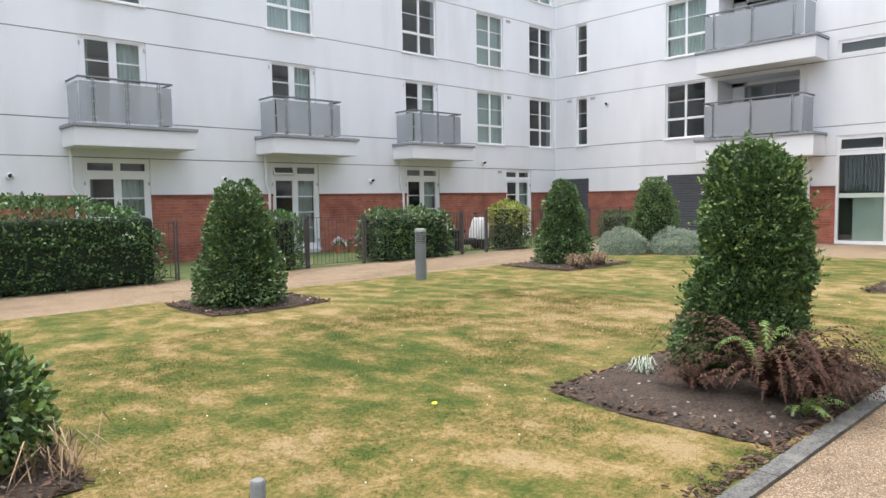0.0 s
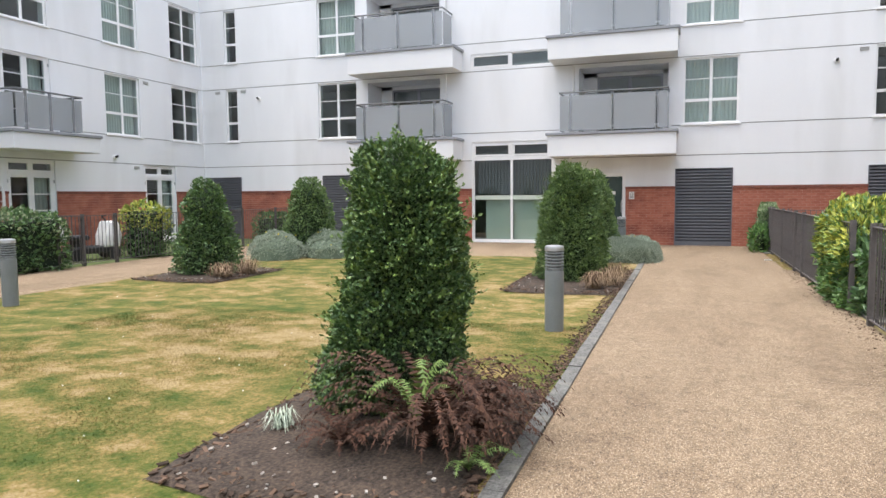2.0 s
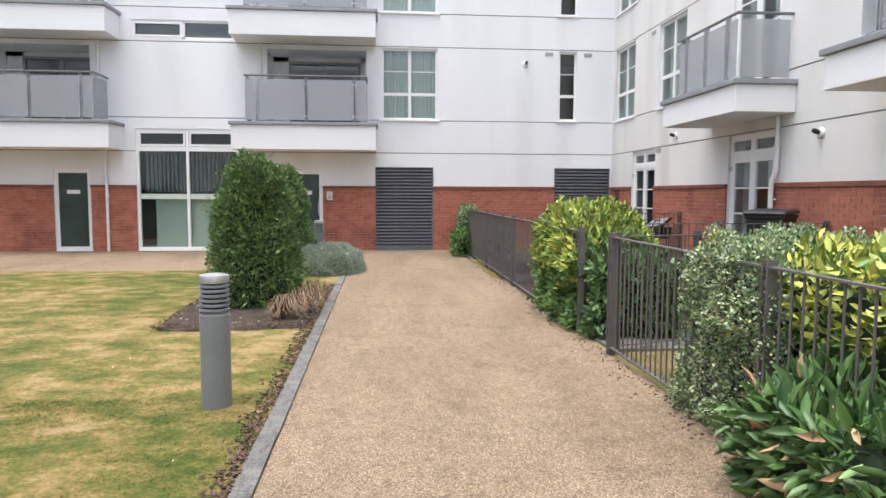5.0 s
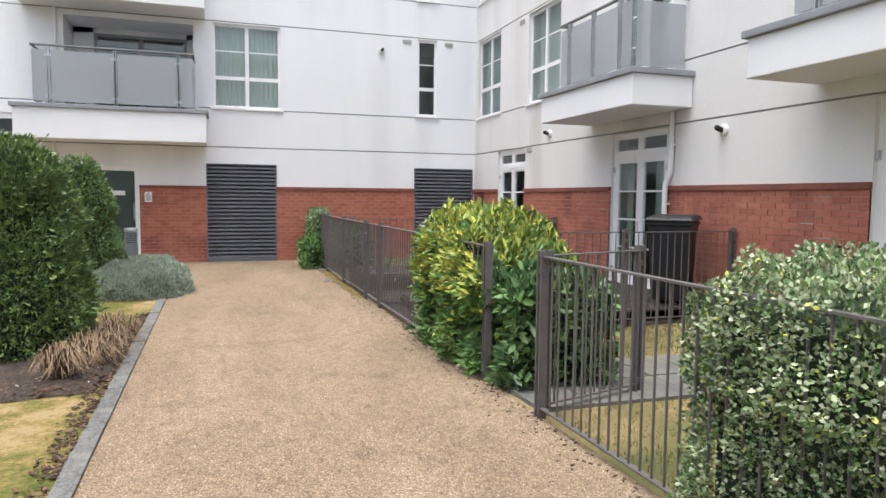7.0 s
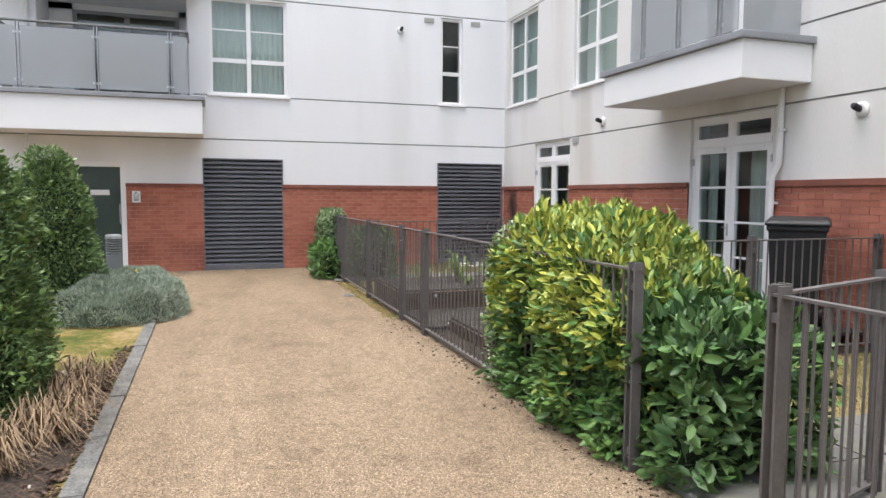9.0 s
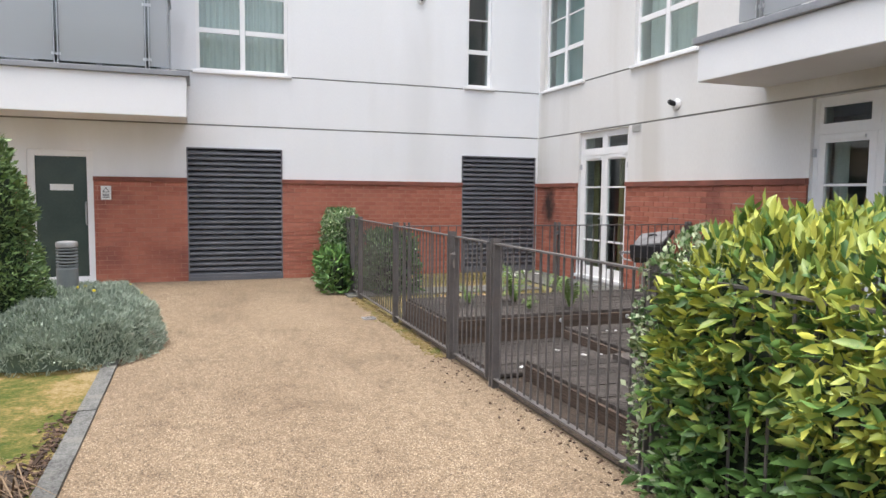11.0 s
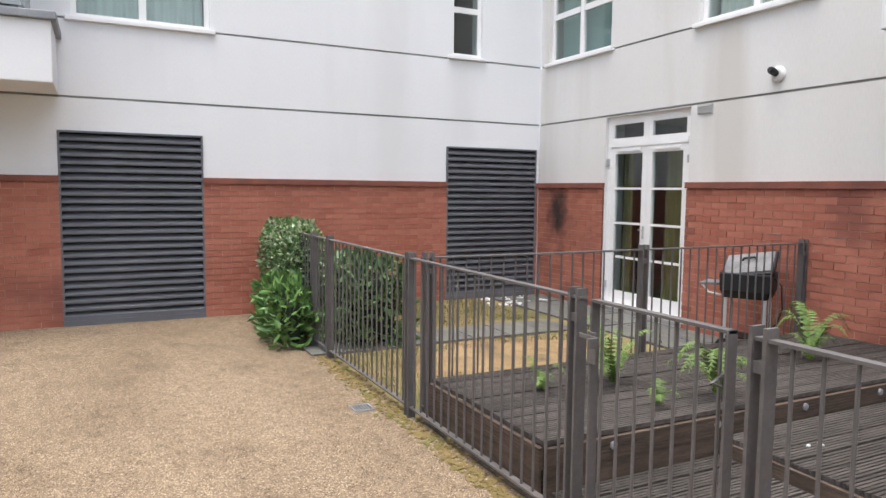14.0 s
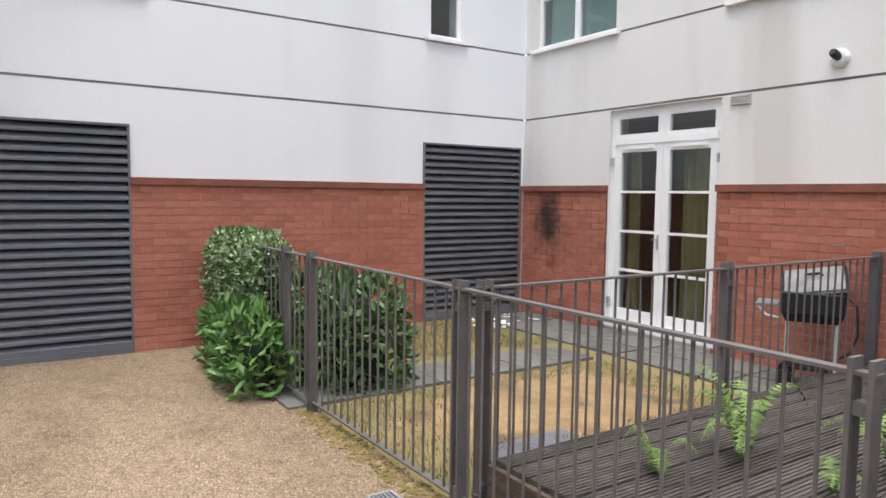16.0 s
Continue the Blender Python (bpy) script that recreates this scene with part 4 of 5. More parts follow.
def hedge(x0, x1, y0, y1, h, seed, n, size, mats, label, wide=1.0, lump=0.12, droop=0.0, z0=0.0, name="hedge", cat="hedge", core=True, round_top=0.2, west=1.0):
    """Box-like hedge of leaves in lumpy layers; mats: (material, share, lowest height share)."""
    e = empty(name, pose((x0 + x1) / 2, (y0 + y1) / 2, z0), label, cat, "hedges")
    rng = np.random.default_rng(seed)
    lx, ly = (x1 - x0) / 2, (y1 - y0) / 2
    areas = np.array([ly * h, ly * h, lx * h, lx * h, lx * ly * 2])
    side = rng.choice(5, n, p=areas / areas.sum())
    a, c = rng.uniform(-1, 1, n), rng.uniform(0, 1, n)
    px = np.select([side == 0, side == 1, side >= 2], [-lx, lx, a * lx])
    py = np.select([side < 2, side == 2, side == 3, side == 4], [a * ly, -ly, ly, (c * 2 - 1) * ly])
    pz = np.where(side == 4, h, c * h)
    nrm = np.select([(side == 0)[:, None], (side == 1)[:, None], (side == 2)[:, None], (side == 3)[:, None], (side == 4)[:, None]],
                    [np.tile(q, (n, 1)) for q in ((-1., 0, 0), (1., 0, 0), (0, -1., 0), (0, 1., 0), (0, 0, 1.))])
    pos = np.stack([px, py, pz], 1)
    edge = np.sqrt((px / lx) ** 4 + (py / ly) ** 4)
    pos[:, 2] -= np.where(pz > h * 0.6, round_top * np.clip(edge - 0.6, 0, 1) * pz / h, 0)
    shrink = 1 - round_top * 0.5 * np.clip(pz / h - 0.7, 0, 1)
    pos[:, :2] *= shrink[:, None]
    pos[:, 2] *= west + (1 - west) * np.clip((pos[:, 0] + lx) / lx, 0, 1)
    l = lumps(pos, 2.6, lump, seed) + lumps(pos, 7.0, lump * 0.7, seed + 4)
    pos += nrm * (l - 0.12 * rng.uniform(0, 1, n) ** 2)[:, None]
    pos[:, 2] = np.maximum(pos[:, 2], 0.02)
    u = rng.uniform(0, 1, n)
    blend = pos[:, 2] / h + 0.25 * l / max(lump, 0.01)
    free = np.ones(n, bool)
    for i, (mat, part, low) in enumerate(mats):
        sel = free & (blend >= low) & (u < part) if i < len(mats) - 1 else free
        free = free & ~sel
        if sel.any():
            leaf_mesh("leaves", pos[sel], nrm[sel], size, mat, e, rng, wide, droop=droop)
            u = rng.uniform(0, 1, n)
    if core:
        # Added box behind the leaves, coloured dark like the shade within a hedge.
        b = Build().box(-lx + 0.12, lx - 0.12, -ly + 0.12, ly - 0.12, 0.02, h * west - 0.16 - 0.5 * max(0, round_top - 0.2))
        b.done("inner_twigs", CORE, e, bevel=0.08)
    t = Build()
    for i in range(max(3, int(lx * 5))):
        px_ = rng.uniform(-lx * 0.8, lx * 0.8)
        t.tube([(px_, 0, -0.02), (px_ + 0.05, 0.05, h * 0.5), (px_ + rng.uniform(-0.1, 0.1), -0.05, h * 0.85)], 0.02, 6, 0.006)
    tagged(t.done("stems", BARK, e), kind="stuff")
    return e


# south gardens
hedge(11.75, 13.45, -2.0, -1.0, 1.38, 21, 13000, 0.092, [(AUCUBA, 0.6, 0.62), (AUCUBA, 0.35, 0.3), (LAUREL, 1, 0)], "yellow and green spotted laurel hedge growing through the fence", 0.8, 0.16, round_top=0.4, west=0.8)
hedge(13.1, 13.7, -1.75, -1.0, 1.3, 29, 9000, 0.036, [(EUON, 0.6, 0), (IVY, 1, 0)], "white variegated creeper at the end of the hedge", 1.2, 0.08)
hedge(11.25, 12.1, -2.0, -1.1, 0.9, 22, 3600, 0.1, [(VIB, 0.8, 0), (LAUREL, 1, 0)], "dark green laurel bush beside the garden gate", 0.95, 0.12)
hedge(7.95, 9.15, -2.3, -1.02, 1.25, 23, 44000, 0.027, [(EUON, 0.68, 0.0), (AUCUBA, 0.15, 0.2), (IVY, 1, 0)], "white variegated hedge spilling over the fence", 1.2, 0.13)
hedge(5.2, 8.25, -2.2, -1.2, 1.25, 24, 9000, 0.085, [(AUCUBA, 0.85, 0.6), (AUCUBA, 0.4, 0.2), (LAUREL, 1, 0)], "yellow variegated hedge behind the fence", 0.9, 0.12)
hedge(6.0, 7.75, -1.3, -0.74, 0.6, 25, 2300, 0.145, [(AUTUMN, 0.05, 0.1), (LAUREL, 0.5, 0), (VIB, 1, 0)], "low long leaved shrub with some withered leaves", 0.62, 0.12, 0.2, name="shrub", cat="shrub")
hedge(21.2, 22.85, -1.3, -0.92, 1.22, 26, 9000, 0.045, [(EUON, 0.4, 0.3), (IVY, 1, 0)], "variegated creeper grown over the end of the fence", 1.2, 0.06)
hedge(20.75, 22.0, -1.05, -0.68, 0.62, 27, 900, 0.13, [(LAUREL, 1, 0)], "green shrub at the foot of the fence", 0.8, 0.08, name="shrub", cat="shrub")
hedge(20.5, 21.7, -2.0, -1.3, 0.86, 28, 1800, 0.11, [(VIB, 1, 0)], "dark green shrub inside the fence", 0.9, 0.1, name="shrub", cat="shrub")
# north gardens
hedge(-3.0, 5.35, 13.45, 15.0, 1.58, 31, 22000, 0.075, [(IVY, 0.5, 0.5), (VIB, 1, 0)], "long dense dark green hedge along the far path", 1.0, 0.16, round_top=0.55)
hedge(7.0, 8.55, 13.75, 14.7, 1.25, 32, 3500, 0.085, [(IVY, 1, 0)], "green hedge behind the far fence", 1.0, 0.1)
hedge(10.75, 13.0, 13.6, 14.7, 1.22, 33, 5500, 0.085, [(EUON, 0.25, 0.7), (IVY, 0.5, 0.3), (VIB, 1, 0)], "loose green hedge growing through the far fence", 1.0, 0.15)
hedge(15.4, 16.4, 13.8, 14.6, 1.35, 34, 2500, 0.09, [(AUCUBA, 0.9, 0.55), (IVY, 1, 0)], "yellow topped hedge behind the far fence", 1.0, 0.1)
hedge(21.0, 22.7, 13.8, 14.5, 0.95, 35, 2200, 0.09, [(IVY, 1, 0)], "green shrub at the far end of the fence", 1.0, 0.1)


def lavender(x, y, rx, ry, h, seed, n, label):
    """Low grey mound of upright soft shoots."""
    e = empty("lavender", pose(x, y, 0), label, "shrub", "grey lavender mounds")
    rng = np.random.default_rng(seed)
    t, q = rng.uniform(0, 2 * np.pi, n), np.sqrt(rng.uniform(0, 1, n))
    z = h * np.sqrt(np.clip(1 - q ** 3.2, 0, 1))
    p = np.stack([rx * q * np.cos(t), ry * q * np.sin(t), z], 1)
    l = lumps(p, 3.5, 0.15, seed) + lumps(p, 9, 0.08, seed + 2)
    p[:, 2] = np.maximum(p[:, 2] + l, 0.03)
    nr = np.stack([np.cos(t) * q ** 2, np.sin(t) * q ** 2, np.full(n, 0.75)], 1)
    nr /= np.linalg.norm(nr, axis=1, keepdims=True)
    leaf_mesh("shoots", p - nr * 0.04, nr, 0.06, GREYL, e, rng, 0.3, up=0.5)
    # Added solid mound under the shoots, darkened as the shade between them.
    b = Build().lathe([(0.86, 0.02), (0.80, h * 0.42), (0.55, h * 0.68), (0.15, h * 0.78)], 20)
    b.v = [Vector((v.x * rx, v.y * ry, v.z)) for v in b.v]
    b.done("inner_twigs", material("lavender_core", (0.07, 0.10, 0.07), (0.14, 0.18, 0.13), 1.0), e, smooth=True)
    f = Build()
    for i in range(9):
        a, k = rng.uniform(0, 6.28), rng.uniform(0.3, 0.95)
        f.box(-0.012, 0.012, -0.012, 0.012, -0.01, 0.01, pose(rx * k * math.cos(a), ry * k * math.sin(a), h * math.sqrt(1 - k ** 3.2) + 0.06))
    tagged(f.done("yellow_flowers", YELLOWP, e), kind="stuff")


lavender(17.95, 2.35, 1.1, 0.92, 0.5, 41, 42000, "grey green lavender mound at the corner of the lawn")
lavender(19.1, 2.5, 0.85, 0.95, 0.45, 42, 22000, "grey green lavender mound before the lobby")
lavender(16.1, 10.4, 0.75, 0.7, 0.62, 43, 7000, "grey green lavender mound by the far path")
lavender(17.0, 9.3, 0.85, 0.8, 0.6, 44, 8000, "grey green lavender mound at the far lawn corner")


def fern(x, y, z, r, n, seed, mat, label, name="fern", rise=0.8, width=0.09):
    """Crown of arching fronds, each with pairs of narrow leaflets."""
    rng = np.random.default_rng(seed)
    V, F = [], []
    for i in range(n):
        a = rng.uniform(0, 2 * np.pi)
        L, up = r * rng.uniform(0.65, 1.15), rise * rng.uniform(0.6, 1.3)
        w0 = width * rng.uniform(0.7, 1.2)
        steps = 22
        prev = None
        for s in range(steps + 1):
            t = s / steps
            p = np.array([math.cos(a) * L * t, math.sin(a) * L * t, L * up * (1.5 * t - 1.25 * t * t) + 0.02])
            if prev is not None:
                side = np.array([-math.sin(a), math.cos(a), 0.0])
                w = w0 * math.sin(math.pi * min(1, 0.12 + t * 0.88)) ** 0.7
                d = (p - prev)
                for sg in (-1, 1):
                    k = len(V)
                    V += [prev, prev + d * 0.75, prev + d * 0.9 + sg * side * w + np.array([0, 0, -0.25 * w + rng.normal(0, 0.008)])]
                    F.append((k, k + 1, k + 2))
                k = len(V)
                V += [prev - side * 0.003, prev + side * 0.003, p]
                F.append((k, k + 1, k + 2))
            prev = p
    v = np.array(V) + np.array([x, y, z])
    return quick(name, v, np.array(F), mat, label, "fern")


fern(5.35, 2.35, 0.05, 0.72, 90, 51, FERNB, "withered brown fern under the holly", rise=1.25, width=0.034)
fern(5.55, 2.1, 0.05, 0.55, 60, 52, FERNB, "withered brown fern at the edge of the bed", rise=1.0, width=0.034)
fern(5.2, 2.85, 0.05, 0.32, 40, 53, FERNB, "withered brown fern beside the holly", rise=1.1, width=0.032)
fern(5.9, 2.2, 0.05, 0.55, 60, 58, FERNB, "withered brown fern by the kerb", rise=1.15, width=0.034)
fern(5.3, 2.4, 0.22, 0.36, 9, 54, FERNG, "fresh green fern fronds above the dead ones", rise=2.4, width=0.05)
fern(5.15, 2.05, 0.04, 0.26, 9, 55, FERNG, "small green fern near the kerb", rise=0.9, width=0.04)
for i, (x, y) in enumerate(((17.6, -2.2), (17.1, -2.62), (17.48, -4.05), (17.14, -2.16), (17.7, -1.68))):
    fern(x, y, 0.3, (0.32, 0.34, 0.34, 0.12, 0.17)[i], (15, 15, 14, 6, 7)[i], 60 + i, FERNG, "green fern growing up between the deck boards", rise=2.1, width=0.055)


def tussock(x, y, r, n, seed, label, mat=STRAW, h=0.24):
    rng = np.random.default_rng(seed)
    V, F = [], []
    for i in range(n):
        a, L = rng.uniform(0, 6.283), r * rng.uniform(0.5, 1.2)
        hh = h * rng.uniform(0.4, 1.2)
        s = np.array([-math.sin(a), math.cos(a), 0]) * 0.004
        d = np.array([math.cos(a), math.sin(a), 0])
        o = rng.normal(0, r * 0.2, 3) * (1, 1, 0)
        pts = [o, o + d * L * 0.35 + (0, 0, hh), o + d * L + (0, 0, hh * 0.3)]
        k = len(V)
        V += [pts[0] - s, pts[0] + s, pts[1] - s, pts[1] + s, pts[2]]
        F += [(k, k + 1, k + 3), (k, k + 3, k + 2), (k + 2, k + 3, k + 4)]
    return quick("grass_tuft", np.array(V) + np.array([x, y, 0.05]), np.array(F), mat, label, "grass")


for i, (x, y, r, n) in enumerate(((13.0, 2.15, 0.42, 170), (12.55, 2.3, 0.26, 260), (13.5, 2.1, 0.4, 150), (14.1, 2.1, 0.35, 130), (12.3, 9.05, 0.4, 260), (12.9, 8.95, 0.35, 220), (1.35, 4.55, 0.45, 40))):
    tussock(x, y, r, n, 70 + i, "dry straw coloured grass tuft on the bed")
tussock(5.38, 3.35, 0.12, 80, 79, "blue green grass tuft beside the holly", GREYL, 0.13)

# ---- gardens ----
sheet("garden_lawn_south", -13.9, 22.96, -5.23, FENCE_S - 0.02, -0.004, material("garden_turf", (0.13, 0.115, 0.04), (0.30, 0.23, 0.11), 1.0, 1.6, 60, 0.8, c3=(0.085, 0.10, 0.03), coarse=0.9), "patchy dry turf of the fenced gardens", 0.5, 0.008, cat="lawn")
sheet("garden_lawn_north", -13.9, 22.96, FENCE_N + 0.02, 17.89, -0.004, material("garden_turf_green", (0.065, 0.095, 0.027), (0.12, 0.15, 0.047), 1.0, 2, 60, 0.8), "green turf of the far gardens", 0.5, 0.008, cat="lawn")
dp = Build()
for k, (q, z) in enumerate(((1.0, 0.0), (0.85, 0.012), (0.4, 0.014))):
    for i in range(48):
        t = 2 * math.pi * i / 48
        w = q * (1 + 0.3 * noise.noise(Vector((math.cos(t) * 1.6, math.sin(t) * 1.6, 4))) + 0.12 * noise.noise(Vector((math.cos(t) * 6, math.sin(t) * 6, 9))))
        dp.v.append(Vector((19.45 + 0.85 * w * math.cos(t), -2.7 + 1.2 * w * math.sin(t), z)))
for k in range(2):
    dp.f += [(k * 48 + i, k * 48 + (i + 1) % 48, k * 48 + 48 + (i + 1) % 48, k * 48 + 48 + i) for i in range(48)]
dp.f.append(tuple(96 + i for i in range(48)))
tagged(dp.done("dry_patch", SAND, fix=False), "bare straw coloured patch of dead turf", "lawn", kind="structure")
grass_blades("garden_grass", 18.5, 22.9, -5.1, FENCE_S - 0.05, 22000, 0.05, [(20.35, 21.15, -5.2, -1.1), (18.5, 22.9, -5.2, -4.0), (18.9, 20.05, -3.5, -1.9)], BLADES, "thin dry blades of garden grass")
grass_blades("garden_grass_near", 9.0, 13.4, -5.1, FENCE_S - 0.05, 30000, 0.035, [(10.7, 12.0, -5.2, -1.1)], BLADES, "short dry blades of garden grass")
sheet("deck_soil", 13.45, 18.35, -5.22, FENCE_S - 0.02, 0.006, SOIL, "dark bare soil under the decking", 1.0, cat="soil")
paving = empty("garden_paving", Matrix.Identity(4), "worn grey concrete paving slabs", "paving", kind="structure")
sl = Build().box(0.006, 0.594, 0.006, 0.444, -0.03, 0.022).done("slab", SLAB, paving, m=pose(20.4, -4.05, 0), bevel=0.005)


def slabs(x0, nx, y0, ny):
    for i in range(nx):
        for j in range(ny):
            share(sl, paving, pose(x0 + 0.6 * i, y0 + 0.45 * j, random.uniform(-0.004, 0.004), random.uniform(-0.5, 0.5), random.uniform(-0.5, 0.5)))


slabs(18.6, 7, -5.2, 2)
slabs(20.4, 1, -3.6, 6)
slabs(10.75, 2, -5.15, 9)
mo = Build()
rng = np.random.default_rng(8)
for i in range(1800):
    x = rng.uniform(16.6, 22.8)
    s = rng.uniform(0.005, 0.018)
    mo.box(-s, s, -s, s, -0.01, s * 0.4, pose(x, FENCE_S + 0.06 + rng.normal(0, 0.045), 0.0, rng.uniform(-20, 20), rng.uniform(-20, 20), rng.uniform(0, 90)))
tagged(mo.done("moss_verge", MOSS), "brown moss and dirt along the foot of the fence", "moss", kind="stuff")
lt = Build()
for i in range(500):
    x = rng.uniform(2.5, 16.6)
    s = rng.uniform(0.004, 0.013)
    lt.box(-s, s, -s * 0.6, s * 0.6, 0, 0.006, pose(x, FENCE_S + abs(rng.normal(0, 0.13)), 0.002, rng.uniform(-15, 15), rng.uniform(-15, 15), rng.uniform(0, 180)))
tagged(lt.done("leaf_litter", CHIP), "dark leaf litter and grit beside the fence", "litter", kind="stuff")

# decking
def deck(name, x0, x1, y0, y1, z, label, fascia=()):
    e = empty(name, Matrix.Identity(4), label, "decking", "garden decking", "structure")
    n = round((x1 - x0) / 0.14)
    w = (x1 - x0) / n
    first = None
    for i in range(n):
        p = pose(x0 + w * i, 0, z + random.uniform(-0.003, 0.003))
        if first is None:
            b = Build()
            for g in range(5):
                b.box(0.005 + g * (w - 0.01) / 5, 0.005 + (g + 0.7) * (w - 0.01) / 5, y0, y1, -0.006, 0.0)
            b.box(0.004, w - 0.004, y0, y1, -0.028, -0.006)
            first = b.done("plank", DECK, e, m=p)
        else:
            share(first, e, p)
    for (a, c, d, f) in fascia:
        q = Build()
        k = 6
        for i in range(k):
            h0 = z - 0.03 - 0.125 * (i + 1) / k
            q.box(a, c, d, f, h0 + 0.004, h0 + 0.125 / k)
        q.box(a + 0.004, c - 0.004, d + 0.004, f - 0.004, 0.0, z - 0.031)
        q.done("fascia", FASCIA, e)
    return e


dk = deck("raised_deck", 16.93, 18.28, -5.2, -1.16, 0.3, "weathered grey brown raised timber deck", [(16.9, 16.928, -5.2, -1.16), (16.93, 18.28, -1.155, -1.13)])
b = Build()
for i in range(5):
    b.lathe([(0.024, 0), (0.024, 0.01), (0.018, 0.014)], 12)
    for k in range(-36, 0):
        v = b.v[k]
        b.v[k] = Vector((16.9 - v.z, -1.6 - 0.8 * i + v.x, 0.225 + v.y))
b.done("deck_light", STEEL, dk, smooth=True)
deck("middle_deck", 15.7, 16.88, -5.2, -2.43, 0.16, "weathered grey lower timber deck", [(15.73, 16.88, -2.425, -2.4)])
deck("low_deck", 15.73, 16.88, -2.395, -1.17, 0.05, "lowest timber deck inside the garden gate")
deck("front_deck", 13.65, 15.69, -5.2, -1.4, 0.16, "timber deck beside the pebble planter", [(13.65, 15.69, -1.395, -1.37), (15.692, 15.718, -2.395, -1.4)])
pl = empty("pebble_planter", Matrix.Identity(4), "pebble filled planter sunk in the deck", "planter")
pb = Build()
for q in ((14.1, 15.5, -2.2, -2.1), (14.1, 15.5, -3.2, -3.1), (14.1, 14.2, -3.1, -2.2), (15.4, 15.5, -3.1, -2.2)):
    pb.box(*q, 0.164, 0.21)
pb.done("border", DECK, pl)
Build().box(14.2, 15.4, -3.1, -2.2, 0.164, 0.17).done("bottom", SOIL, pl)
ico = bmesh.new()
bmesh.ops.create_icosphere(ico, subdivisions=2, radius=1.0)
for v in ico.verts:
    v.co *= 1 + 0.15 * noise.noise(v.co * 1.5)
pm = bpy.data.meshes.new("pebble")
ico.to_mesh(pm)
ico.free()
pm.materials.append(PEB)
pm.shade_smooth()
for i in range(120):
    s = random.uniform(0.035, 0.085)
    o = new("pebble", pm)
    o.parent = pl
    o.matrix_basis = pose(random.uniform(14.28, 15.32), random.uniform(-3.02, -2.28), 0.19 + random.uniform(0, 0.06), random.uniform(-20, 20), random.uniform(-20, 20), random.uniform(0, 180)) @ Matrix.Diagonal((s * 1.3, s, s * 0.65, 1))
pw = Build()
for i in range(12):
    s = random.uniform(0.01, 0.028)
    x, y = random.uniform(15.3, 16.8), random.uniform(-4.5, -1.3)
    pw.box(-s, s, -s * 0.5, s * 0.5, 0, 0.008, pose(x, y, 0.165 if y < -2.4 or x < 15.7 else 0.055, 0, 0, random.uniform(0, 180)))
tagged(pw.done("scattered_petals", WHITE), "white scraps lying on the deck boards", "litter", kind="stuff")


# ---- fences ----
PROTO = {}


def fence_run(p, q, posts, label, h=1.14, zb=0.07, group="garden fences"):
    """Bow topped grey steel railing from p to q: flat rails, round bars and double flat posts at the given distances."""
    p, q = Vector((*p, 0)), Vector((*q, 0))
    L = (q - p).length
    e = empty("railing_fence", Matrix.Translation(p) @ pose(0, 0, 0, 0, 0, math.degrees(math.atan2(q.y - p.y, q.x - p.x))), label, "fence", group)
    Build().box(0, L, -0.02, 0.02, h - 0.012, h).done("top_rail", FENCE, e)
    Build().box(0, L, -0.02, 0.02, zb, zb + 0.012).done("bottom_rail", FENCE, e)
    if "bar" not in PROTO:
        PROTO["bar"] = Build().tube([(0, 0, 0), (0, 0, h - 0.012 - zb)], 0.0075, 6).done("bar", FENCE, e, m=pose(0.05, 0, zb), smooth=True)
        pt_ = Build()
        for q in (-0.027, 0.027):
            pt_.box(q - 0.007, q + 0.007, -0.03, 0.03, 0, h + 0.055)
        for q in (0.11, h - 0.1):
            pt_.box(-0.02, 0.02, -0.02, 0.02, q, q + 0.04)
        PROTO["post"] = pt_.done("post", FENCE, e, m=pose(0, 0, -0.02), bevel=0.002)
        PROTO["post"].parent = e
    n = int(L / 0.105)
    for i in range(n):
        x = 0.05 + i * 0.105
        if all(abs(x - s) > 0.05 for s in posts):
            share(PROTO["bar"], e, pose(x, 0, zb))
    for s in posts:
        share(PROTO["post"], e, pose(s, 0, -0.02))
    return e


GP = (10.68, FENCE_S)
fence_run((3.0, FENCE_S), GP, (0.03, 2.5, 5.0, 7.65), "grey steel railing fence in front of the hedge")
fence_run((11.62, FENCE_S), (15.6, FENCE_S), (0.04, 1.95, 3.94), "grey steel railing fence along the path")
fence_run((16.5, FENCE_S), (22.93, FENCE_S), (0.04, 1.92, 3.8, 4.32, 5.6), "grey steel railing fence along the path")
gate = fence_run((15.68, FENCE_S), (16.42, FENCE_S), (), "closed grey steel railing garden gate", group="garden gates")
fence_run(GP, (11.0, -2.1), (0.06, 1.05), "grey steel railing garden gate standing open", group="garden gates")
for x in (0.006, 0.734):
    Build().box(x - 0.006, x + 0.006, -0.024, 0.024, 0.05, 1.14).done("stile", FENCE, gate, bevel=0.002)
Build().box(0.684, 0.742, 0.026, 0.034, 0.86, 1.0).done("latch_plate", FENCE, gate, bevel=0.002)
lk = Build().box(0.66, 0.79, 0.034, 0.044, 0.965, 0.985).box(0.66, 0.672, 0.044, 0.09, 0.94, 0.985)
Build().tube([(0.02, 0.0, 0.93), (0.02, 0.07, 0.96), (0.02, 0.0, 0.99)], 0.008, 6).done("hinge", FENCE, gate)
lk.done("latch", FENCE, gate, bevel=0.002)
fence_run((13.52, -5.18), (13.52, -1.12), (0.03, 1.6, 3.0), "grey steel railing between two gardens")
fence_run((18.38, -5.2), (18.38, -1.12), (0.04, 2.05, 4.03), "grey steel railing between two gardens")
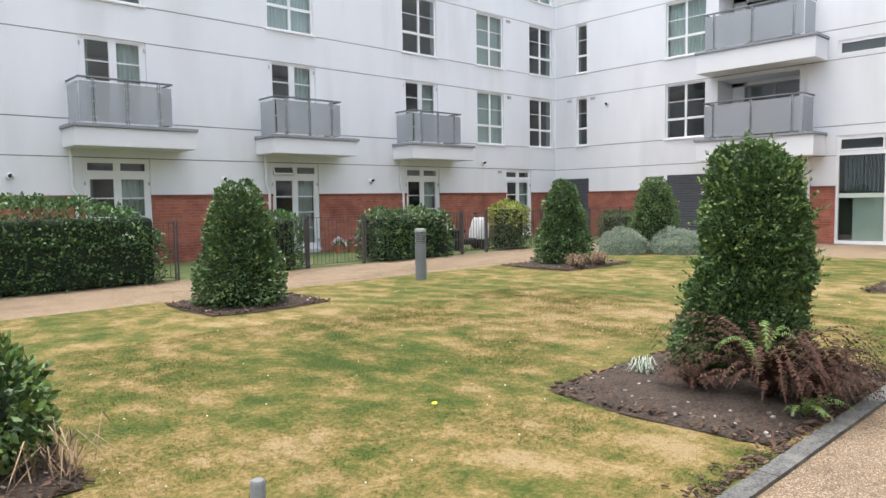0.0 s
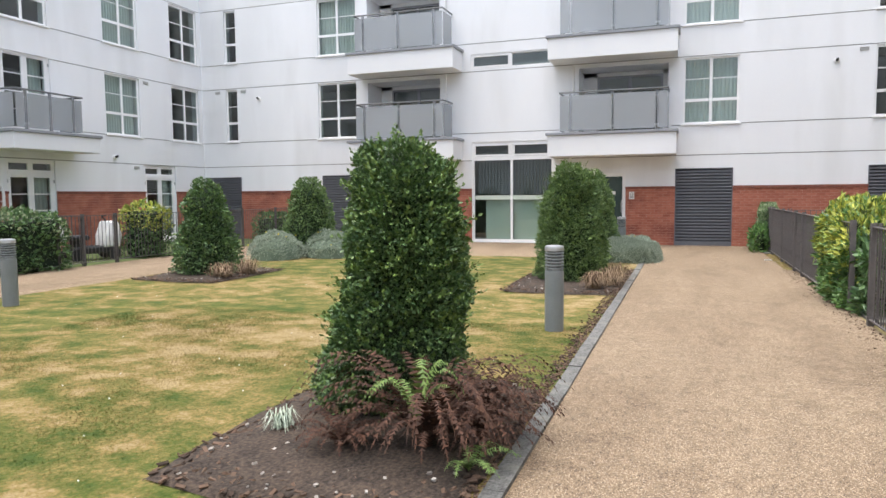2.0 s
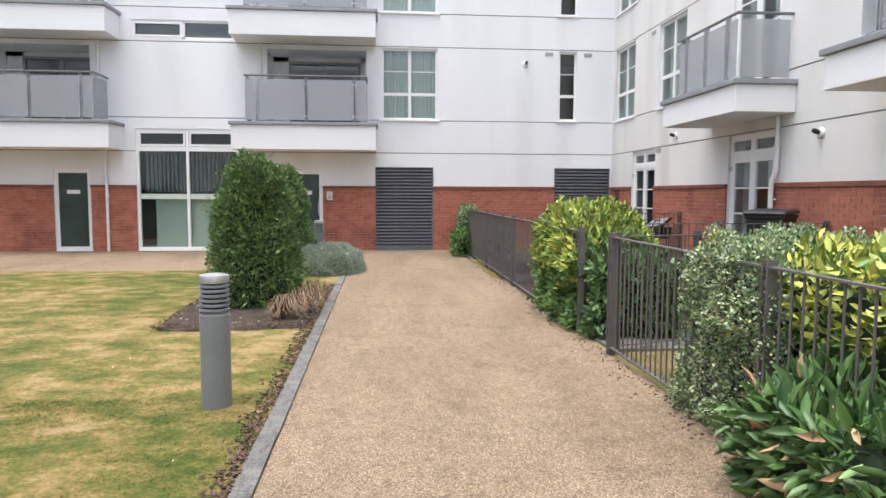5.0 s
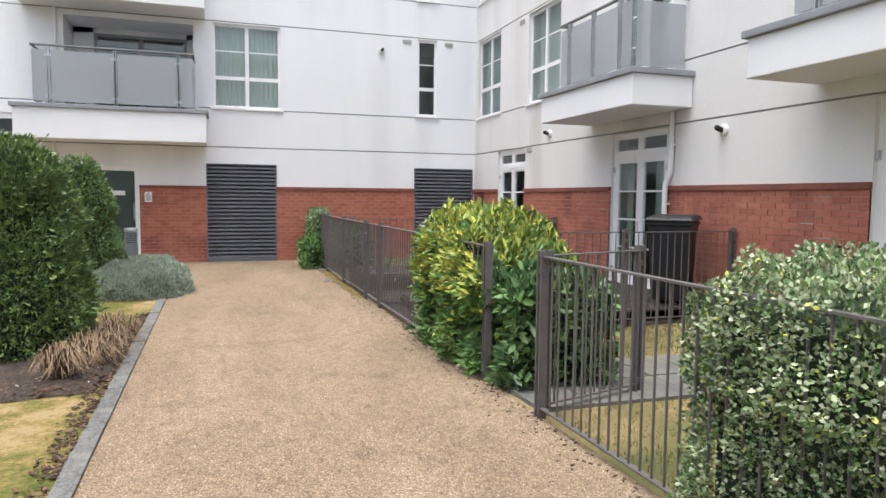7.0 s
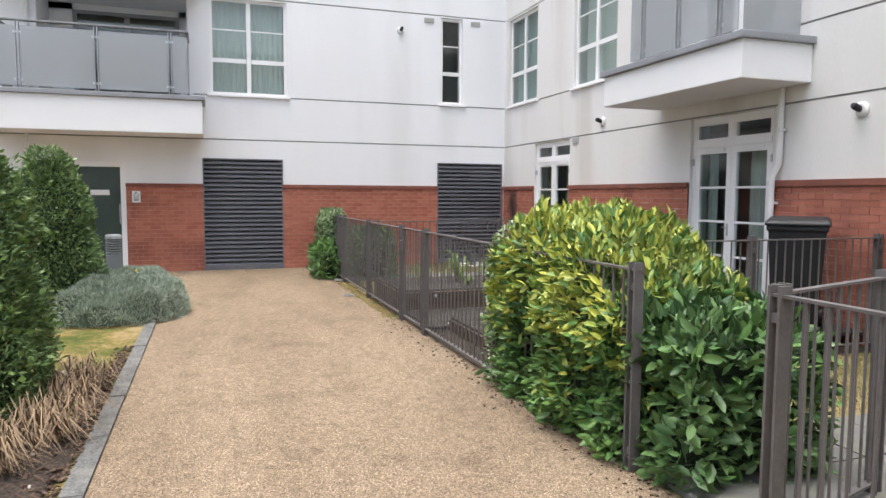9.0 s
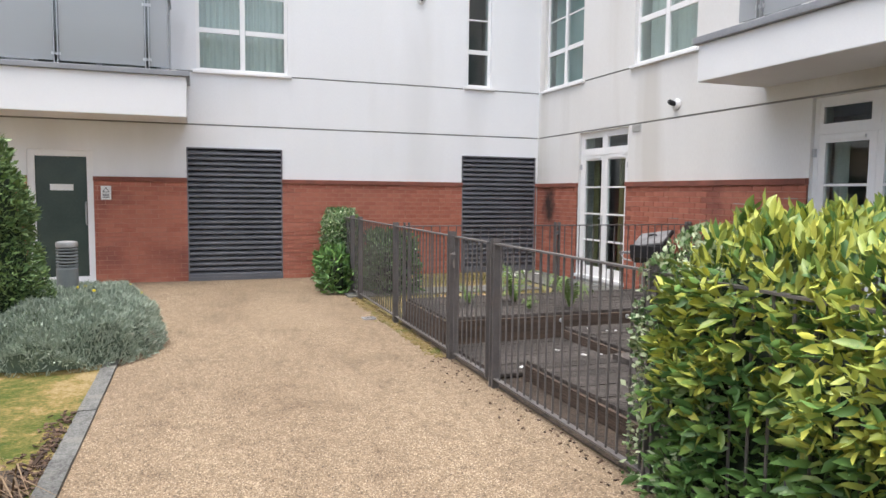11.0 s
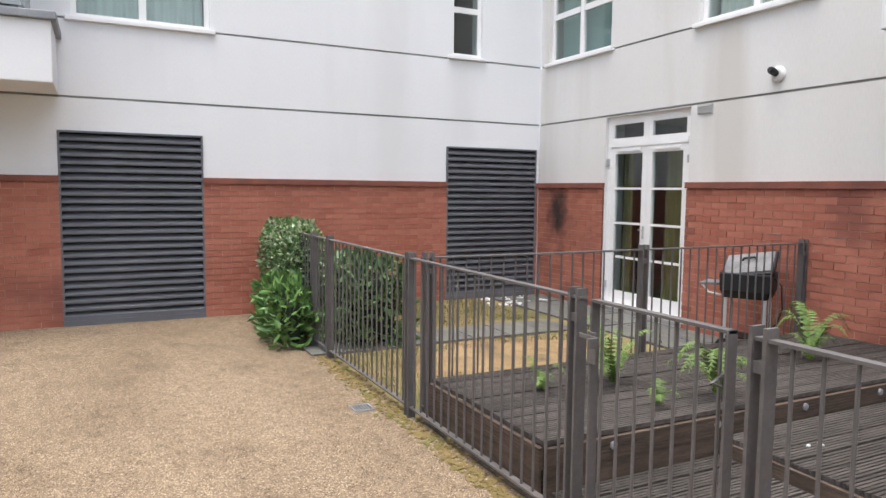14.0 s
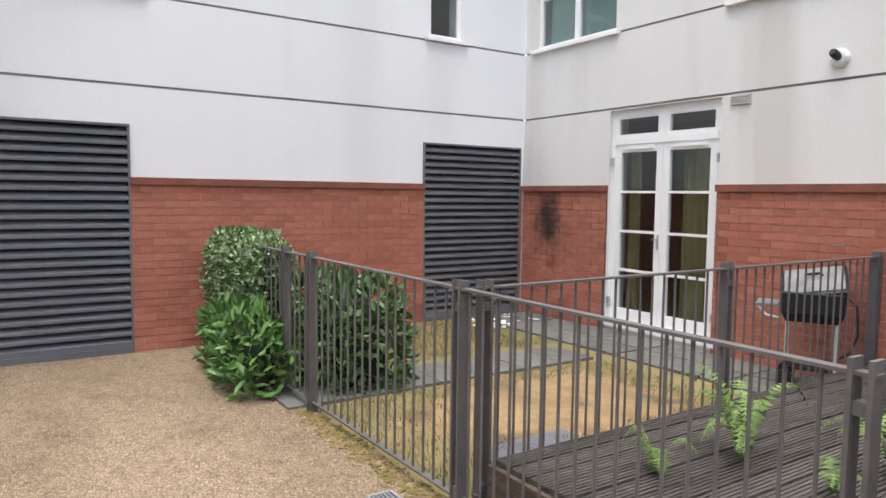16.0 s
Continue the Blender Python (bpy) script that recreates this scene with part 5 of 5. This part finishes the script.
fence_run((3.0, FENCE_N), (5.75, FENCE_N), (0.03, 2.7), "grey steel railing fence of a far garden")
fence_run((6.65, FENCE_N), (15.0, FENCE_N), (0.03, 2.0, 3.55, 6.2, 7.8), "grey steel railing fence of a far garden")
fence_run((15.0, FENCE_N), (22.9, FENCE_N), (1.9, 4.4, 6.2, 7.8), "grey steel railing fence of a far garden")
fence_run((8.7, FENCE_N + 0.05), (8.7, 17.8), (0.05, 2.0, 4.0), "grey steel railing between two far gardens")
fence_run((13.6, FENCE_N + 0.05), (13.6, 17.8), (0.05, 2.0, 4.0), "grey steel railing between two far gardens")

# ---- things ----
def bollard(x, y, h=0.97):
    e = empty("bollard_light", pose(x, y, 0.0), "grey metal bollard light with a slotted head", "bollard", "bollard lights")
    Build().lathe([(0.105, 0), (0.105, h - 0.29), (0.098, h - 0.285), (0.098, h - 0.27)], 28).done("column", BOLL, e, smooth=True)
    b = Build()
    for i in range(6):
        z = h - 0.265 + i * 0.034
        b.lathe([(0.098, z), (0.105, z + 0.004), (0.105, z + 0.018), (0.098, z + 0.022)], 28)
    b.done("louvre_ring", BOLL, e, smooth=True)
    Build().lathe([(0.082, h - 0.28), (0.082, h - 0.05)], 24).done("lamp_core", BLACK, e, smooth=True)
    Build().lathe([(0.105, h - 0.062), (0.107, h - 0.03), (0.1, h - 0.008), (0.06, h)], 28).done("cap", STEEL, e, smooth=True)


bollard(9.28, 2.33)
bollard(8.8, 10.05)
bollard(18.87, 2.44)
sp = empty("post_light", pose(1.81, 3.09, 0), "short thin grey post light in the lawn", "lamp")
Build().lathe([(0.034, -0.02), (0.034, 0.285), (0.026, 0.3)], 16).done("column", BOLL, sp, smooth=True)


def wall_lamp(m, u, z):
    e = empty("security_lamp", m @ pose(u, 0, z), "small dark domed security lamp on the wall", "lamp", "security lamps")
    Build().lathe([(0.08, 0), (0.08, 0.025), (0.06, 0.045)], 16).done("base", WHITE, e, m=pose(0, 0.0, 0, -90), smooth=True)
    Build().lathe([(0.03, 0), (0.036, 0.03), (0.036, 0.09), (0.026, 0.11)], 14).done("head", BLACK, e, m=pose(0, 0.04, 0.0, -70), smooth=True)


for m, u, z in ((SOUTH, 13.84, 2.44), (SOUTH, 18.8, 2.8), (EAST, -2.78, 5.04), (EAST, 15.44, 5.0), (NORTH, -13.6, 2.12), (NORTH, -8.7, 2.12), (NORTH, -3.76, 2.15), (NORTH, -18.7, 2.8), (SOUTH, 9.0, 2.44)):
    wall_lamp(m, u, z)


def vent(m, u, z):
    e = empty("air_vent", m @ pose(u, 0, z), "small grey slotted air vent in the wall", "vent", "air vents")
    b = Build().box(-0.11, 0.11, 0, 0.012, -0.05, 0.05)
    for i in range(4):
        b.box(-0.1, 0.1, 0.012, 0.022, -0.042 + i * 0.023, -0.03 + i * 0.023)
    b.done("grille", VENTM, e)


for m, u, z in ((SOUTH, 19.72, 2.55), (EAST, -3.42, 5.31), (EAST, -4.5, 5.31), (EAST, 16.1, 5.31), (EAST, 17.2, 5.31), (NORTH, -20.15, 5.3), (NORTH, -20.15, 8.1), (SOUTH, 20.2, 5.3), (NORTH, -19.6, 2.5)):
    vent(m, u, z)


def downpipe(m, u, ztop, dx=0.0):
    e = empty("downpipe", m @ pose(u, 0, 0), "white plastic downpipe with a cranked bend", "pipe", "downpipes")
    Build().tube([(0, 0.09, 0.0), (0, 0.09, 1.66), (0, 0.085, 1.78), (dx, 0.05, 1.92), (dx, 0.05, ztop)], 0.038, 12).done("pipe", WHITE, e, smooth=True)
    b = Build()
    for z in (0.5, 1.45, 2.3):
        b.box(-0.05, 0.05, 0.0, 0.09, z, z + 0.03, pose(dx if z > 1.8 else 0, 0, 0))
    b.done("bracket", WHITE, e)


downpipe(SOUTH, 14.93, 2.8, -0.06)
downpipe(SOUTH, 10.1, 2.8, -0.06)
downpipe(EAST, 8.22, 2.62, 0.03)
downpipe(EAST, 4.3, 2.62, 0.03)
for x in (14.83, 9.98, 5.05):
    downpipe(NORTH, -x, 2.8, 0.06)
for st in range(2):
    for u in (8.35, 4.25):
        pp = empty("rainwater_pipe", EAST @ pose(u, 0, 3.32 + 2.81 * st), "white rainwater pipe in the balcony corner", "pipe", "downpipes")
        Build().tube([(0, 0.05, 0), (0, 0.05, 2.1)], 0.035, 10).done("pipe", WHITE, pp, smooth=True)

sg = empty("notice_sign", EAST @ pose(2.51, 0.038, 1.47), "small white wall notice with a warning triangle", "sign")
Build().box(-0.075, 0.075, 0, 0.006, -0.11, 0.11).done("plate", WHITE, sg)
b = Build()
for a, c in (((-0.045, 0.01), (0.045, 0.01)), ((-0.045, 0.01), (0, 0.085)), ((0.045, 0.01), (0, 0.085))):
    b.tube([(a[0], 0.007, a[1]), (c[0], 0.007, c[1])], 0.005, 5)
for z in (-0.03, -0.055, -0.08):
    b.box(-0.05, 0.05, 0.006, 0.008, z, z + 0.012)
b.done("print", INK, sg)


def wheelie_bin(x, y, z, turn):
    e = empty("wheelie_bin", pose(x, y, z, 0, 0, turn) @ Matrix.Diagonal((0.92, 0.92, 1.05, 1)), "black plastic wheelie bin with its lid shut", "bin")
    b = Build()
    for (w, d, h) in ((0.22, 0.24, 0.06), (0.24, 0.27, 0.2), (0.285, 0.34, 0.98), (0.305, 0.36, 0.985), (0.305, 0.36, 1.03)):
        b.v += [Vector((-w, -d, h)), Vector((w, -d, h)), Vector((w, d, h)), Vector((-w, d, h))]
    for k in range(4):
        b.f += [(k * 4 + i, k * 4 + (i + 1) % 4, k * 4 + 4 + (i + 1) % 4, k * 4 + 4 + i) for i in range(4)]
    b.f += [(3, 2, 1, 0), (16, 17, 18, 19)]
    b.done("body", BLACK, e, bevel=0.02)
    l = Build()
    for (w, d, h) in ((0.325, 0.385, 1.03), (0.325, 0.385, 1.062), (0.3, 0.34, 1.085), (0.27, 0.2, 1.095)):
        l.v += [Vector((-w, -d, h)), Vector((w, -d, h)), Vector((w, d, h + 0.02)), Vector((-w, d, h + 0.02))]
    for k in range(3):
        l.f += [(k * 4 + i, k * 4 + (i + 1) % 4, k * 4 + 4 + (i + 1) % 4, k * 4 + 4 + i) for i in range(4)]
    l.f += [(3, 2, 1, 0), (12, 13, 14, 15)]
    for q in (-0.16, 0.16):
        l.box(q - 0.05, q + 0.05, 0.33, 0.42, 1.05, 1.1)
    l.done("lid", BLACK, e, bevel=0.015)
    Build().tube([(-0.25, 0.4, 1.0), (0.25, 0.4, 1.0)], 0.018, 8).done("handle", BLACK, e, smooth=True)
    for s in (-0.25, 0.25):
        Build().tube([(s - 0.03, 0.26, 0.1), (s + 0.03, 0.26, 0.1)], 0.1, 16).done("wheel", BLACK, e, smooth=True)


wheelie_bin(14.0, -4.62, 0.164, 222)


def barbecue(x, y, z, turn):
    """Gas grill: open black firebox under a half-lifted grey lid, pale legs, a side table and wheels."""
    e = empty("barbecue", pose(x, y, z, 0, 0, turn) @ Matrix.Diagonal((0.82, 0.85, 0.97, 1)), "black metal barbecue with a tilted grey lid and side table", "barbecue")
    b = Build()
    for w, d, h in ((0.24, 0.17, 0.58), (0.28, 0.22, 0.66), (0.29, 0.23, 0.84)):
        b.v += [Vector((-w, -d, h)), Vector((w, -d, h)), Vector((w, d, h)), Vector((-w, d, h))]
    for k in range(2):
        b.f += [(k * 4 + i, k * 4 + (i + 1) % 4, k * 4 + 4 + (i + 1) % 4, k * 4 + 4 + i) for i in range(4)]
    b.f += [(3, 2, 1, 0), (8, 9, 10, 11)]
    b.done("firebox", BLACK, e, bevel=0.015)
    tilt = pose(0, 0, 0.92, 24, -8, 0)
    Build().box(-0.3, 0.3, -0.24, 0.24, -0.05, 0.012).done("lid", BLACK, e, m=tilt, bevel=0.02)
    Build().box(-0.27, 0.27, -0.21, 0.2, 0.014, 0.024).done("lid_panel", VENTD, e, m=tilt, bevel=0.004)
    Build().tube([(-0.08, 0.05, 0.024), (-0.06, 0.05, 0.05), (0.06, 0.05, 0.05), (0.08, 0.05, 0.024)], 0.012, 8).done("handle", BLACK, e, m=tilt, smooth=True)
    for sx in (-1, 1):
        for sy in (-1, 1):
            Build().box(sx * 0.22 - 0.018, sx * 0.22 + 0.018, sy * 0.15 - 0.012, sy * 0.15 + 0.012, 0.0, 0.6).done("leg", VENTM, e, bevel=0.004)
    Build().box(-0.52, -0.31, -0.17, 0.17, 0.70, 0.725).done("side_table", VENTD, e, bevel=0.006)
    Build().tube([(-0.5, -0.15, 0.7), (-0.42, -0.15, 0.62), (-0.28, -0.15, 0.6)], 0.012, 8).done("bracket", VENTM, e)
    Build().tube([(0.3, -0.1, 0.8), (0.38, -0.12, 0.74), (0.4, -0.12, 0.5), (0.34, -0.1, 0.35), (0.25, -0.05, 0.28)], 0.01, 8).done("gas_hose", BLACK, e, smooth=True)
    Build().box(-0.21, 0.21, -0.16, 0.16, 0.17, 0.19).done("bottom_shelf", BLACK, e)
    for sy in (-1, 1):
        Build().tube([(-0.22, sy * 0.18, 0.085), (-0.22, sy * 0.215, 0.085)], 0.085, 16).done("wheel", BLACK, e, smooth=True)


barbecue(18.7, -4.82, 0.022, 208)

# drain, covers and scattered bits
dr = empty("drain_grate", pose(18.72, -0.8, 0.0) @ Matrix.Diagonal((0.75, 0.75, 1, 1)), "small grey slotted drain grate set in the gravel", "drain")
b = Build().box(-0.1, 0.1, -0.1, -0.08, 0.0, 0.012).box(-0.1, 0.1, 0.08, 0.1, 0.0, 0.012).box(-0.1, -0.08, -0.08, 0.08, 0, 0.012).box(0.08, 0.1, -0.08, 0.08, 0, 0.012)
for i in range(5):
    b.box(-0.08, 0.08, -0.064 + i * 0.029, -0.05 + i * 0.029, 0.002, 0.01)
b.done("grate", STEEL, dr)
# Thin black plate laid on the path, painting the shade below the grate.
Build().box(-0.08, 0.08, -0.08, 0.08, 0.001, 0.003).done("gully", DARKGAP, dr)


def scooter(x, y, turn):
    e = empty("mobility_scooter", pose(x, y, 0, 0, 0, turn), "white and black mobility scooter parked in the garden", "scooter")
    Build().box(-0.55, 0.45, -0.27, 0.27, 0.16, 0.34).done("chassis", BLACK, e, bevel=0.05)
    s = Build()
    for w, a, c, h in ((0.3, 0.2, 0.62, 0.3), (0.31, 0.24, 0.66, 0.6), (0.26, 0.34, 0.6, 0.95)):
        s.v += [Vector((a, -w, h)), Vector((c, -w, h)), Vector((c, w, h)), Vector((a, w, h))]
    for k in range(2):
        s.f += [(k * 4 + i, k * 4 + (i + 1) % 4, k * 4 + 4 + (i + 1) % 4, k * 4 + 4 + i) for i in range(4)]
    s.f += [(3, 2, 1, 0), (8, 9, 10, 11)]
    s.done("front_shield", WHITE, e, bevel=0.05)
    Build().box(-0.6, -0.1, -0.24, 0.24, 0.5, 0.62).done("seat", BLACK, e, bevel=0.05)
    Build().box(-0.72, -0.58, -0.24, 0.24, 0.55, 1.15, pose(0, 0, 0, 0, -6)).done("backrest", WHITE, e, bevel=0.05)
    Build().box(-0.45, -0.25, -0.15, 0.15, 0.34, 0.5).done("seat_column", BLACK, e)
    for xx in (-0.45, 0.45):
        for yy in (-0.27, 0.27):
            Build().tube([(xx, yy - 0.05, 0.15), (xx, yy + 0.05, 0.15)], 0.15, 18).done("wheel", BLACK, e, smooth=True)
    Build().tube([(0.42, 0, 0.9), (0.3, 0, 1.08), (0.3, -0.25, 1.1)], 0.016, 8).done("tiller", BLACK, e)


scooter(14.85, 14.95, -20)


def flower_pot(x, y, seed):
    e = empty("flower_pot", pose(x, y, 0), "terracotta pot of pink and white flowers", "flower pot", "flower pots")
    Build().lathe([(0.1, 0), (0.14, 0.2), (0.155, 0.2), (0.155, 0.24), (0.13, 0.24), (0.12, 0.2)], 16).done("pot", TERRA, e, smooth=True)
    rng = np.random.default_rng(seed)
    d = rng.normal(0, 1, (240, 3))
    d /= np.linalg.norm(d, axis=1, keepdims=True)
    d[:, 2] = np.abs(d[:, 2])
    leaf_mesh("foliage", d * 0.12 + (0, 0, 0.22), d, 0.07, IVY, e, rng)
    leaf_mesh("petals", d[:120] * 0.18 + (0, 0, 0.24), d[:120], 0.06, PINK if seed % 2 else WHITE, e, rng)


for i, (x, y) in enumerate(((11.7, 17.0), (12.1, 16.9), (12.5, 17.1), (13.2, 16.9), (13.6, 17.0))):
    flower_pot(x, y, 90 + i)
fl = empty("dandelion", pose(3.65, 3.99, 0.02), "single yellow dandelion flower in the lawn", "flower")
Build().lathe([(0.008, 0.02), (0.022, 0.03), (0.02, 0.036), (0.006, 0.038)], 12).done("flower_head", YELLOWP, fl, smooth=True)
Build().tube([(0, 0, -0.01), (0, 0, 0.022)], 0.003, 5).done("stalk", LAUREL, fl)
dz = Build()
rng = np.random.default_rng(17)
for i in range(90):
    x, y = rng.uniform(1.5, 12), rng.uniform(2.3, 9.5)
    dz.box(-0.004, 0.004, -0.004, 0.004, 0, 0.004, pose(x, y, 0.035, rng.uniform(-30, 30), rng.uniform(-30, 30), 0))
tagged(dz.done("daisies", WHITE), "tiny white daisies scattered over the lawn", "flowers", kind="stuff")

tp = Build()
rng = np.random.default_rng(3)
N = 14
for j in range(N + 1):
    for i in range(N + 1):
        u, v = i / N - 0.5, j / N - 0.5
        tp.v.append(Vector((18.75 + u * 0.55, -1.95 + v * 0.75, 0.015 + 0.1 * abs(noise.noise(Vector((u * 5, v * 5, 2)))) * (1 - 3.6 * max(u * u, v * v)))))
for j in range(N):
    for i in range(N):
        k = j * (N + 1) + i
        tp.f.append((k, k + 1, k + N + 2, k + N + 1))
tagged(tp.done("crumpled_sheet", LOUVRE, smooth=True, fix=False), "crumpled dark grey plastic sheet on the turf", "plastic sheet")
rb = Build()
for i in range(22):
    q = rng.uniform(0.015, 0.05)
    rb.box(-q, q, -q * 0.6, q * 0.6, 0, 0.02, pose(rng.uniform(22.0, 22.85), rng.uniform(-4.9, -3.9), 0.012, rng.uniform(-25, 25), rng.uniform(-25, 25), rng.uniform(0, 180)))
tagged(rb.done("paper_litter", WHITE), "white paper scraps before the louvred screen", "litter", kind="stuff")

# ---- brick base courses, last ----
def brick_base(name, m, spans, near, label, salts=()):
    """Mortar bed, stretcher bricks and a projecting capping for every stretch of wall between openings."""
    host = empty(name, m, label, "brickwork", kind="structure")
    bed_, cap, far, salt = Build(), Build(), Build(), Build()
    proto, count = None, 0
    for a, c in spans:
        bed_.box(a, c, 0.0, 0.020, 0.0, BRICKTOP - 0.07)
        cap.box(a - 0.004, c + 0.004, 0.0, 0.052, BRICKTOP - 0.07, BRICKTOP)
        for r in range(22):
            z = 0.004 + r * 0.0753
            x = a - (0.1125 if r % 2 else 0.0)
            while x < c - 0.01:
                p, q = max(x, a), min(x + 0.215, c)
                x += 0.225
                if q - p < 0.03:
                    continue
                w = z + 0.03
                for sa, sb, sc, sd in salts:
                    if sa < p and q < sb and sc < w < sd and random.random() < 0.3:
                        salt.box(p, q - 0.03, 0.015, 0.0275, z + 0.064, z + 0.0755)
                        if random.random() < 0.4:
                            salt.box(q - 0.001, q + 0.011, 0.015, 0.0275, z - 0.01, z + 0.066)
                d = 0.026 + random.uniform(-0.002, 0.003)
                if near[0] < p and q < near[1] and q - p > 0.2 and count < 300:
                    count += 1
                    if proto is None:
                        proto = Build().box(0, 0.215, 0.0, 0.027, 0, 0.0655).done("brick", BRICKP, host, m=pose(p, 0, z))
                    else:
                        share(proto, host, pose(p, d - 0.027, z))
                else:
                    far.box(p, q, 0.0, d, z, z + 0.0655)
    bed_.done("mortar", MORTAR, host)
    cap.done("capping", CAPB, host)
    if salts:
        tagged(salt.done("white_salt_stains", PEBS, host), kind="stuff")
    tagged(far.done("brick_courses", BRICK, host), kind="stuff")
    return host


def gaps(u0, u1, cuts):
    out, x = [], u0
    for a, c in sorted(cuts):
        if a - x > 0.02:
            out.append((x, a))
        x = max(x, c)
    if u1 - x > 0.02:
        out.append((x, u1))
    return out


ecuts = [q[:2] for q in LOUV + [mirror(q) for q in LOUV] + [LOBBY, EDOOR, EDOOR_FAR]]
brick_base("brick_base_east", EAST, gaps(-5.2, 17.86, ecuts), (-3.62, -0.27), "red brick base with a projecting capping")
gcuts = [d[:2] for d in side_doors if d[2] < 1]
brick_base("brick_base_south", SOUTH, gaps(3.0, 22.93, gcuts), (18.0, 19.9), "red brick base with a projecting capping, sooty in one place", [(16.9, 18.3, 1.1, 1.5), (11.9, 12.6, 0.7, 1.62), (16.55, 16.95, 1.2, 1.6), (18.6, 18.9, 0.2, 1.2)])
brick_base("brick_base_north", NORTH, gaps(-22.93, -2.0, [flip(d)[:2] for d in gcuts]), (50, 51), "red brick base with a projecting capping")
